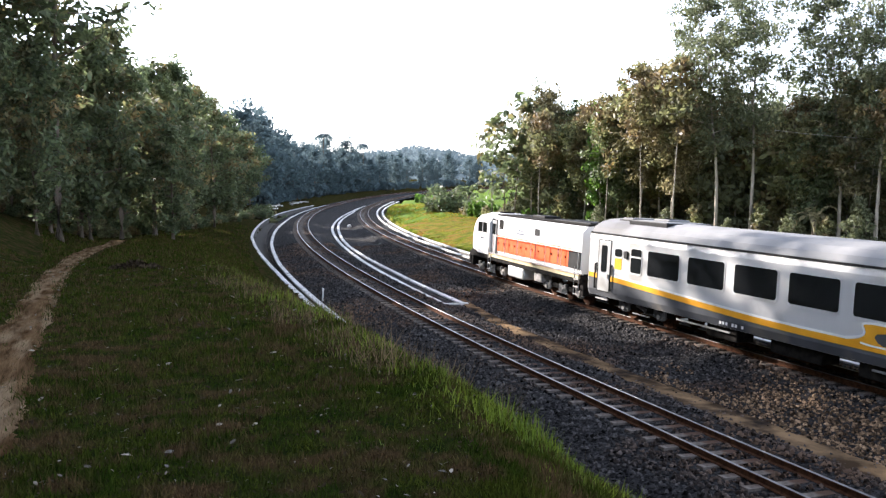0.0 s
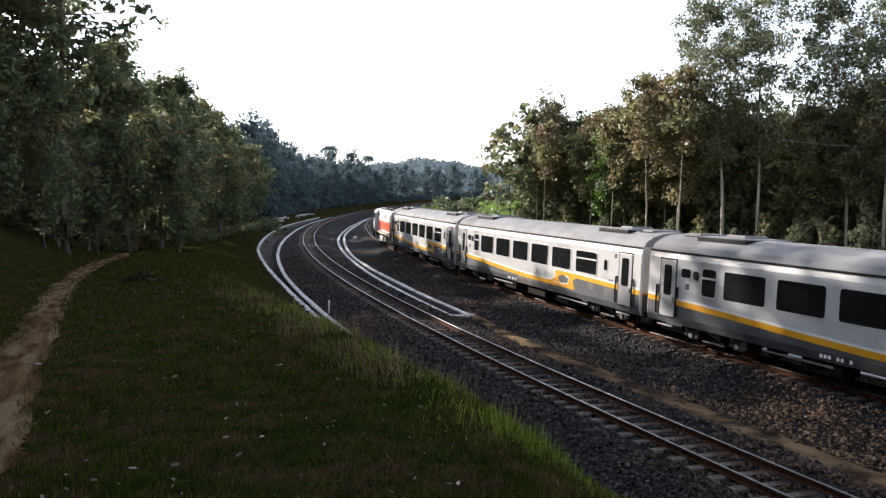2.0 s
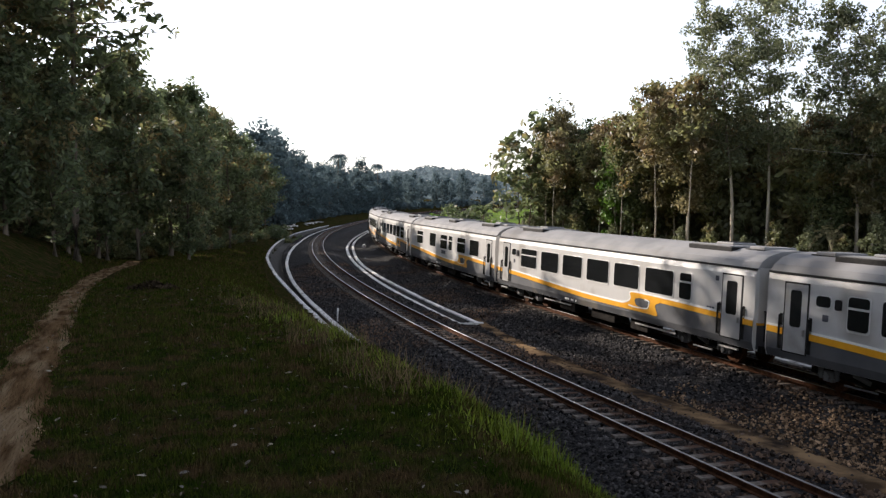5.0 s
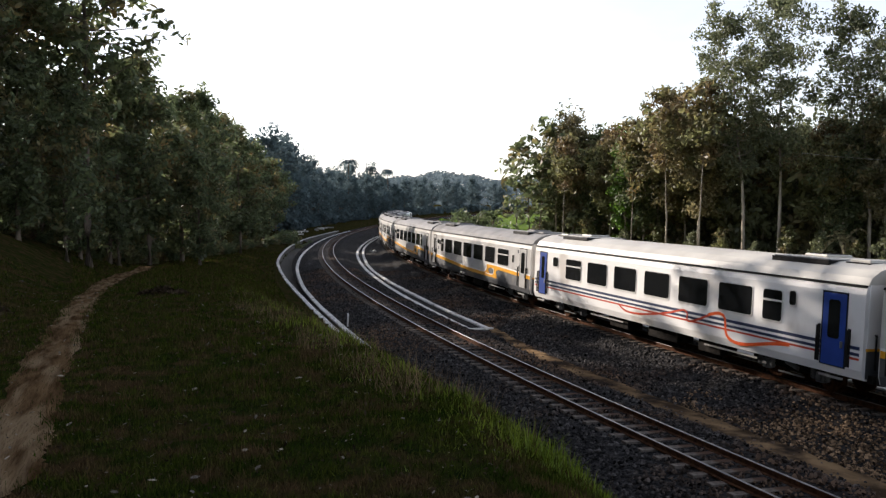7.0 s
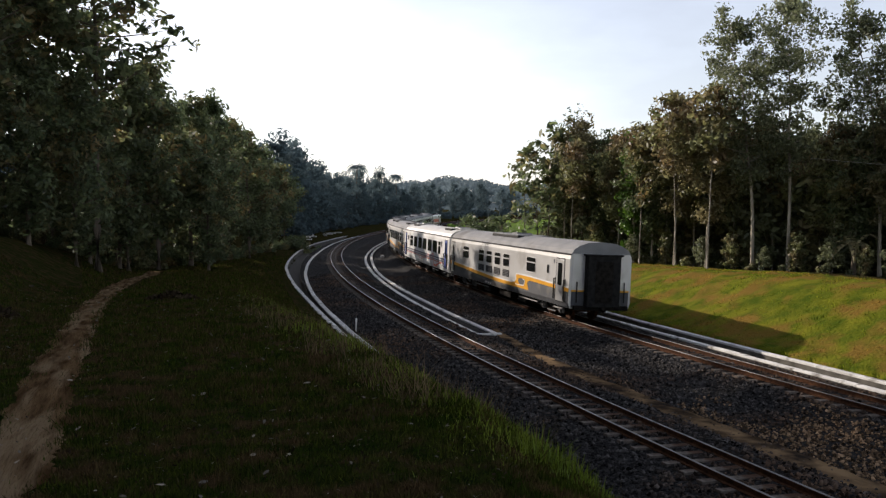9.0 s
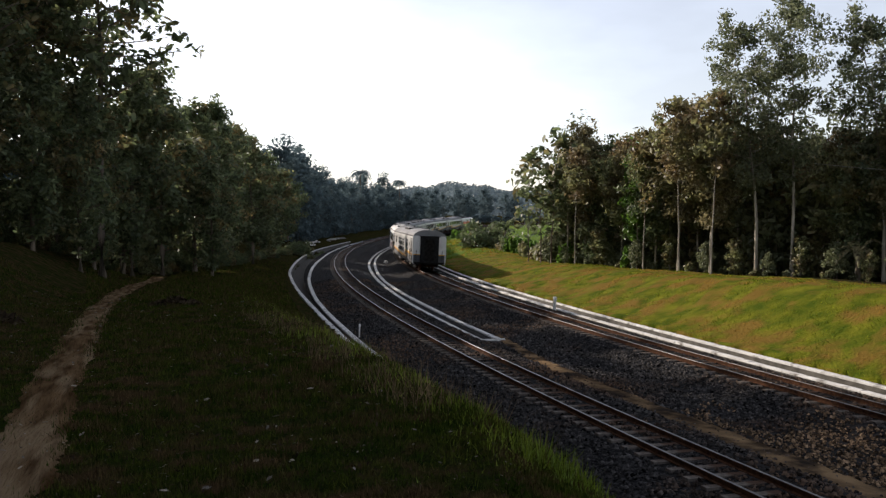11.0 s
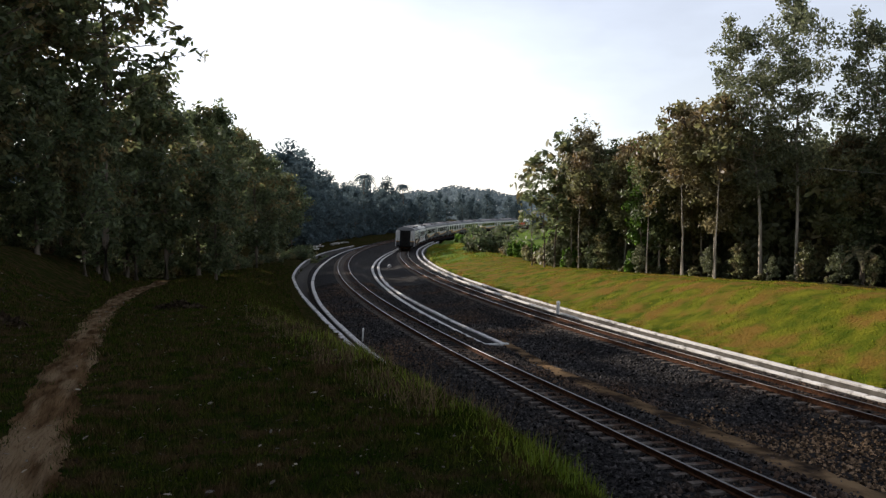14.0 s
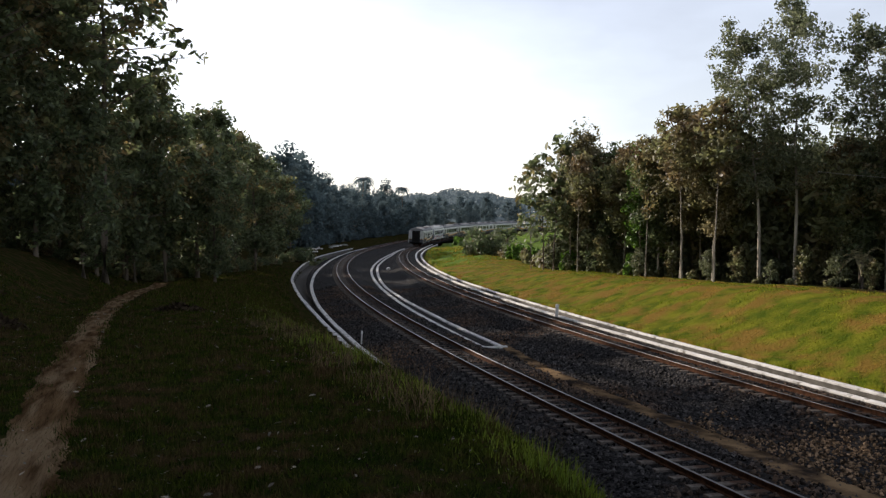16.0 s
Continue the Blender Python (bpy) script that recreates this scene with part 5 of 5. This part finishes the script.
def lettering_bars(c, x, z, y):
    for k in range(8):
        if k in (1, 4):
            continue
        w = 0.09
        boxed("marking", (x + k * 0.14, x + k * 0.14 + w, min(y, y * 1.004), max(y, y * 1.004), z, z + 0.13), WHITE, c, "small white marking")


def silver_livery(c):
    edge = sorted([q for q in BAND_REAR if q[0] <= -4.6] + [(-3.4, 1.6), (-3.3, 1.2)] + [q for q in BAND_FRONT if q[0] > -2])
    p = np.array(edge)
    for side in (1, -1):
        xs = np.linspace(-9.97, 9.97, 120)
        zs = np.interp(xs, p[:, 0], p[:, 1])
        v = []
        for x, z in zip(xs, zs):
            v += [(x, side * (1.423 + 0.003), 0.725), (x, side * (HALF_W + 0.003), 0.95), (x, side * (HALF_W + 0.003), max(z, 0.96))]
        f = [(3 * i + j, 3 * i + 3 + j, 3 * i + 4 + j, 3 * i + 1 + j) for i in range(len(xs) - 1) for j in range(2)]
        raw("lower_panel", v, f, GREY, c, "dark grey lower side")
        ribbon("white_outline", [(x, z + 0.06) for x, z in BAND_REAR], 0.2, 0.006, WHITE, c, side)
        ribbon("white_outline", [(x, z + 0.06) for x, z in BAND_FRONT[:6]], 0.2, 0.006, WHITE, c, side)
        ribbon("gold_band", BAND_REAR, 0.17, 0.009, GOLD, c, side, "golden band")
        ribbon("gold_band", BAND_FRONT, 0.18, 0.011, GOLD, c, side, "golden band")
        for curl in (LINK_UP, LINK_DOWN):
            k = len(curl)
            v = [(x, side * (HALF_W + d), z) for d in (0.0, 0.012) for x, z in curl]
            f = [tuple(range(k, 2 * k))[::side], tuple(range(k))[::-side]] + [(a, (a + 1) % k, k + (a + 1) % k, k + a)[::side] for a in range(k)]
            raw("gold_curl", v, f, GOLD, c, "broad golden curl of the band")
        ribbon("white_edge", [(-3.75, 1.745), (-3.2, 1.745), (-3.0, 1.69), (-3.06, 1.58), (-3.11, 1.5), (-3.07, 1.41), (-2.9, 1.34), (-2.5, 1.265)], 0.06, 0.0145, WHITE, c, side)
        ribbon("white_hook", HOOK, 0.045, 0.017, WHITE, c, side, "thin white line in the curl")
        lettering_bars(c, 1.2, 0.8, side * 1.475)


def build_passenger(windows="passenger", livery="silver", label=""):
    c = thing("railway_coach", label, "railway coach", "coaches of the train")
    silver = livery == "silver"
    coach_shell(c, COACH if silver else COACH_WHITE, ROOF if silver else ROOF_PALE)
    if silver:
        silver_livery(c)
    else:
        for side in (1, -1):
            for z, w, m in ((1.52, 0.09, NAVY), (1.36, 0.08, NAVY), (1.24, 0.06, RED)):
                ribbon("stripe", [(-9.9, z), (0, z), (9.9, z + 0.05)], w, 0.005, m, c, side, "thin painted stripe")
            ribbon("wave_line", [(2.1, 1.27), (1.8, 1.12), (1.4, 1.03), (0.3, 1.08), (-1.0, 1.28), (-1.9, 1.5), (-2.3, 1.6), (-2.5, 1.45), (-2.4, 1.25), (-2.6, 1.2), (-3.2, 1.4), (-3.7, 1.6)], 0.07, 0.009, RED, c, side, "thin red wavy line")
            ribbon("wave_band", [(-3.6, 1.58), (-4.0, 1.7), (-4.35, 1.7), (-4.5, 1.55), (-4.5, 1.25), (-4.6, 1.0), (-5.0, 0.88), (-5.6, 0.92), (-6.2, 1.05), (-6.8, 1.16), (-7.4, 1.22)], 0.1, 0.012, ORANGE, c, side, "orange-red looping band")
            lettering_bars(c, 4.6, 1.0, side * 1.498)
    door = DOOR if silver else BLUE
    for side in (1, -1):
        y = side * HALF_W
        z0, z1 = 1.84, 2.7
        if windows in ("passenger", "turned"):
            e, move = (1, 0.0) if windows == "passenger" else (-1, 0.3)
            side_door(c, -9.4, -8.5, side, door)
            side_door(c, 8.5, 9.3, side, door)
            spans = [(-6.75, -5.0, z0, True), (6.5, 7.15, z0, True), (-7.6, -7.35, 2.1, False)] + [(-4.47 + 2.21 * k, -2.72 + 2.21 * k, z0, False) for k in range(5)]
            if windows == "turned":
                spans.pop(2)
            for x0, x1, low, split in spans:
                window(c, min(e * x0, e * x1) + move, max(e * x0, e * x1) + move, low, z1 if low == z0 else 2.5, side, split)
            window(c, 7.72, 8.2, 2.33, 2.62, side)
            plate("side_lamp", 7.36, 7.56, 2.3, 2.58, side, 0.0, 0.05, BLACK, c, "dark side lamp", 0.05)
            plate("small_notice", 7.78, 7.98, 1.95, 2.13, side, 0.0, 0.006, SIGN, c, "small dark notice", 0.02)
            plate("small_notice", -8.28, -8.1, 2.62, 2.78, side, 0.0, 0.006, SIGN, c, "small dark notice", 0.02)
            for q in (0.0, 0.14, 0.28):
                boxed("marking", (-8.1 + q, -8.0 + q, min(y, y + side * 0.005), max(y, y + side * 0.005), 1.72, 1.78), SIGN, c, "small dark marking")
        elif windows == "older":
            side_door(c, -9.4, -8.6, side, door)
            side_door(c, 8.7, 9.4, side, door)
            window(c, -7.0, -6.2, z0 - 0.02, z1, side, True)
            for k in range(5):
                x = -5.7 + 2.2 * k
                window(c, x, x + 1.6, z0, z1, side)
            window(c, 5.3, 6.7, z0, z1, side, True)
            window(c, -7.55, -7.3, 2.35, 2.75, side)
            window(c, 7.5, 8.0, 2.3, 2.7, side)
        elif windows == "dining":
            side_door(c, -9.4, -8.5, side, door)
            for x, w, sp in ((6.3, 1.7, True), (2.6, 1.6, False), (-0.3, 1.6, True), (-1.5, 0.75, True), (-4.45, 1.7, True), (-7.1, 1.7, False)):
                window(c, x, x + w, z0, z1, side, sp)
            boxed("sign_plate", (0.0, 1.0, min(y, y + side * 0.012), max(y, y + side * 0.012), 1.5, 1.72), SIGN, c, "dark name plate")
            window(c, 6.8, 6.95, 2.35, 2.6, side)
        else:
            side_door(c, -9.4, -8.5, side, door)
            side_door(c, 9.0, 9.6, side, door)
            for x in (5.7, -5.8):
                window(c, x, x + 1.2, 2.0, z1, side, True)
            for x in (2.6, 1.1, -0.4, -1.9):
                window(c, x, x + 0.95, 2.0, 2.65, side, True)
                g = boxed("vent", (x - 0.05, x + 1.0, min(y, y + side * 0.02), max(y, y + side * 0.02), 1.45, 1.82), UNDER, c, "dark louvred ventilation panel")
                for k in range(4):
                    boxed("slat", (x - 0.03, x + 0.98, min(y, y + side * 0.03), max(y, y + side * 0.03), 1.48 + k * 0.085, 1.52 + k * 0.085), GREY, g)
            window(c, -7.6, -7.35, 2.1, 2.5, side)
            plate("side_lamp", 7.5, 7.78, 2.3, 2.6, side, 0.0, 0.05, ALU, c, "pale side lamp", 0.1)
            plate("small_notice", -8.28, -8.12, 2.62, 2.8, side, 0.0, 0.006, SIGN, c, "small dark notice", 0.02)
    if windows == "generator":
        ac_unit(c, 0.5, 4.4)
    else:
        for x in (7.0, -7.0):
            ac_unit(c, x, paint=ROOF if silver else ROOF_PALE)
        if windows == "dining":
            ac_unit(c, 0.5, 1.6)
    return c


def build_loco():
    c = thing("locomotive", "white diesel locomotive with an orange-red band", "locomotive")
    L = 13.5
    h = L / 2

    def slab(name, x0, x1, y, d, z0, z1, material, label="", bevel=0.0, parent=None):
        """A plate of depth d on the outer face at y (its sign gives the side)."""
        e = y + math.copysign(d, y)
        return boxed(name, (x0, x1, min(y, e), max(y, e), z0, z1), material, parent or c, label, bevel)

    boxed("frame", (-h + 0.3, h - 0.4, -1.35, 1.35, 0.95, 1.32), UNDER, c, "dark underframe", 0.03)
    hood = [(-1.2, 1.32), (-1.25, 1.6), (-1.25, 3.2), (-1.05, 3.5), (-0.6, 3.62), (0.6, 3.62), (1.05, 3.5), (1.25, 3.2), (1.25, 1.6), (1.2, 1.32)]
    hull("hood", hood, -h + 0.5, h - 3.1, COACH_WHITE, c, "white engine hood")
    cab = [(-1.33, 1.1), (-1.4, 1.5), (-1.4, 3.05), (-1.2, 3.42), (-0.6, 3.64), (0.6, 3.64), (1.2, 3.42), (1.4, 3.05), (1.4, 1.5), (1.33, 1.1)]
    k = len(cab)

    def ring(x, w, drop, lift=0.0):
        return [(x, y * w, z - max(0.0, z - 1.5) / 2.1 * drop + lift) for y, z in cab]
    rings = [ring(h - 3.1, 1, 0), ring(h - 1.35, 1, 0), ring(h - 0.95, 0.96, 0.12), ring(h - 0.5, 0.9, 0.7), ring(h - 0.2, 0.85, 1.15), ring(h - 0.1, 0.78, 1.3)]
    v = [q for r in rings for q in r]
    f = [(a * k + b, a * k + (b + 1) % k, (a + 1) * k + (b + 1) % k, (a + 1) * k + b) for a in range(len(rings) - 1) for b in range(k)]
    f += [tuple(range(k))[::-1], tuple(range((len(rings) - 1) * k, len(rings) * k))]
    raw("cab", v, f, COACH_WHITE, c, "white driver's cab with rounded nose")
    for y0, y1 in ((-1.08, -0.06), (0.06, 1.08)):
        q = [(h - 0.50, y0 * 0.92, 2.52), (h - 0.50, y1 * 0.92, 2.52), (h - 0.97, y1, 3.22), (h - 0.97, y0, 3.22)]
        q = [(x + 0.16, y, z + 0.02) for x, y, z in q]
        raw("windscreen", q + [(x - 0.12, y, z - 0.05) for x, y, z in q], [(0, 1, 2, 3), (7, 6, 5, 4), (0, 4, 5, 1), (1, 5, 6, 2), (2, 6, 7, 3), (3, 7, 4, 0)], GLASS, c, "dark windscreen")
    boxed("buffer_beam", (h - 0.25, h - 0.02, -1.3, 1.3, 0.55, 1.2), UNDER, c, "grimy buffer beam", 0.03)
    for side in (1, -1):
        w = slab("cab_window", h - 2.75, h - 1.5, side * 1.4, 0.02, 2.35, 3.0, GLASS, "dark cab window")
        slab("cab_window_frame", h - 2.82, h - 1.43, side * 1.4, 0.012, 2.28, 3.07, ALU, "grey window surround", 0, w)
        boxed("number_bars", (h - 2.35, h - 1.85, min(side * 1.4, side * 1.408), max(side * 1.4, side * 1.408), 1.98, 2.08), SIGN, c, "small dark marking")
        slab("lower_skirt", h - 3.1, h - 0.9, side * 1.33, 0.03, 0.98, 1.16, UNDER, "dark skirt under the cab")
        slab("window_bar", h - 2.2, h - 2.15, side * 1.4, 0.03, 2.35, 3.0, ALU, "", 0, w)
        slab("cab_door", h - 3.72, h - 3.12, side * 1.25, 0.03, 1.35, 3.2, DOOR, "grey cab door in a recess")
        slab("door_recess", h - 3.86, h - 3.11, side * 1.25, 0.012, 1.34, 3.3, BLACK, "dark door recess")
        slab("door_pane", h - 3.64, h - 3.22, side * 1.28, 0.01, 2.3, 3.0, GLASS)
        slab("orange_band", -h + 1.3, h - 3.9, side * 1.25, 0.012, 1.5, 2.3, ORANGE, "orange-red band")
        for k2 in range(12):
            x = -h + 1.35 + k2 * 0.68
            d = slab("hood_door", x, x + 0.6, side * 1.25, 0.018, 1.53, 2.27, ORANGE, "orange-red hood door", 0.004)
            slab("door_latch", x + 0.5, x + 0.55, side * 1.28, 0.02, 1.85, 1.95, UNDER, "", 0, d)
        slab("rear_grille", -h + 0.55, -h + 1.6, side * 1.25, 0.03, 1.5, 2.2, BLACK, "dark rear grille")
        for q in (0.95, 3.3, 5.4, 6.9):
            slab("grille", -h + 1.6 + q, -h + 1.68 + q, side * 1.25, 0.024, 1.56, 2.24, SIGN, "dark slot between the hood doors")
        for q in (2.2, 5.1, 7.9):
            slab("panel_seam", -h + q, -h + q + 0.03, side * 1.25, 0.006, 2.36, 3.2, ALU, "grey panel seam")
        slab("hatch", -h + 4.6, -h + 5.1, side * 1.25, 0.02, 2.65, 3.05, BLACK, "dark air hatch")
        slab("hatch", h - 4.6, h - 4.1, side * 1.25, 0.02, 2.7, 3.3, UNDER, "dark air hatch")
        slab("emblem", h - 7.3, h - 6.3, side * 1.25, 0.008, 2.55, 2.62, NAVY, "small dark emblem")
        slab("emblem", h - 7.0, h - 6.5, side * 1.25, 0.008, 2.75, 2.82, NAVY, "small dark emblem")
        slab("sill", -h + 0.3, h - 3.1, side * 1.36, 0.02, 1.14, 1.34, CREAM, "cream sill")
        slab("sill_stripe", -h + 0.3, h - 3.1, side * 1.38, 0.008, 1.27, 1.33, GOLD, "thin yellow edge")
        boxed("walkway", (-h + 0.3, h - 3.0, min(side * 1.2, side * 1.42), max(side * 1.2, side * 1.42), 1.30, 1.34), DUST, c, "walkway plate")
        bm = bmesh.new()
        y = side * 1.4
        for k2 in range(7):
            x = -h + 0.5 + k2 * 1.55
            rod(bm, (x, y, 1.3), (x, y, 2.25), 0.018, seg=6)
        rod(bm, (-h + 0.5, y, 2.25), (-h + 0.5 + 6 * 1.55, y, 2.25), 0.018, seg=6)
        part("handrail", bm, ALU, c, "pale handrail along the walkway")
        for xa, xb in ((h - 3.45, h - 3.1), (-h + 0.35, -h + 0.75)):
            bm = bmesh.new()
            for x in (xa, xb):
                rod(bm, (x, y, 0.45), (x, y, 1.6), 0.02, seg=6)
            for z in (0.5, 0.8, 1.1):
                rod(bm, (xa, y, z), (xb, y, z), 0.03, seg=6)
            part("ladder", bm, DUST, c, "dusty boarding ladder")
        boxed("headlight", (h - 0.2, h - 0.06, side * 0.75 - 0.13, side * 0.75 + 0.13, 1.55, 1.7), ALU, c, "headlight in the nose", 0.03)
        slab("air_tank", -2.6, -1.7, side * 0.75, 0.5, 0.5, 0.95, DUST, "dusty air reservoir", 0.1)
    boxed("fuel_tank", (-0.6, 1.3, -1.28, 1.28, 0.4, 0.95), ALU, c, "pale fuel tank", 0.1)
    boxed("roof_fan", (-h + 0.9, -h + 4.4, -0.7, 0.7, 3.6, 3.70), BLACK, c, "dark radiator fans", 0.04)
    boxed("exhaust", (-0.8, 0.6, -0.4, 0.4, 3.6, 3.78), BLACK, c, "sooty exhaust stack", 0.03)
    boxed("roof_edge", (-h + 0.5, h - 3.1, -1.0, 1.0, 3.52, 3.635), UNDER, c, "dark hood roof", 0.02)
    boxed("horn", (h - 2.2, h - 1.7, -0.3, 0.3, 3.62, 3.74), UNDER, c, "roof horn", 0.03)
    for e in (-1, 1):
        bm = bmesh.new()
        x = e * (h - 0.2)
        box(bm, min(x, x - e * 0.25), max(x, x - e * 0.25), -1.25, 1.25, 0.45, 1.15)
        rod(bm, (x, 0, 0.8), (x + e * 0.3, 0, 0.8), 0.12, seg=8)
        part("pilot", bm, UNDER, c, "grimy pilot plate and coupler")
    bogie(c, -4.3, wheels=(-1.55, 0, 1.55), r=0.48, paint=UNDER, fitting=DUST)
    bogie(c, 4.0, wheels=(-1.55, 0, 1.55), r=0.48, paint=UNDER, fitting=DUST)
    # a low engine: everything above the waist is squat
    for ob in c.children_recursive:
        for v in ob.data.vertices:
            if v.co.z > 2.3:
                v.co.z = 2.3 + (v.co.z - 2.3) * 0.78
    return c


PLAIN = "silver passenger coach with dark windows and golden wave band"
first = build_passenger("passenger", "silver", PLAIN)
coaches = {7: first}
for k in (6, 5, 2):
    coaches[k] = copy_thing(first, Matrix())
# Golden plates paint the bright patch of light under the leading coach's small window.
for side in (1, -1):
    plate("light_patch_plate", 7.74, 8.2, 1.86, 2.3, side, 0.0, 0.008, GOLD, coaches[7], "golden-yellow plate painting a patch of light below the small window", 0.03)
coaches[3] = build_passenger("turned", "silver", PLAIN)
coaches[4] = build_passenger("dining", "silver", "silver dining coach with uneven windows and golden band")
coaches[1] = build_passenger("older", "white", "white passenger coach with blue doors and thin blue and red stripes")
coaches[0] = build_passenger("generator", "silver", "silver generator coach with small windows, louvres and golden band")
loco = build_loco()


def tail_at(t):
    """Where along the line the last coach's rear end is."""
    return -153.46 + 19.126 * t + 0.00825 * (t - 8) ** 2


def on_track(s_rear, length, pivot):
    a, b = (Vector(on_line(s, -FAR).tolist()) for s in (s_rear + length / 2 - pivot, s_rear + length / 2 + pivot))
    d = b - a
    yaw, pitch = math.atan2(d.y, d.x), math.atan2(d.z, math.hypot(d.x, d.y))
    return Matrix.Translation((a + b) / 2) @ Euler((CANT, -pitch, yaw)).to_matrix().to_4x4()


def motions():
    for k, c in coaches.items():
        walk(c, [(t / 2, on_track(tail_at(t / 2) + 20.9 * k, LEN, 7.0)) for t in range(33)])
    walk(loco, [(t / 2, on_track(tail_at(t / 2) + 20.9 * 8 + 0.1, 13.5, 4.2)) for t in range(33)])


motions()
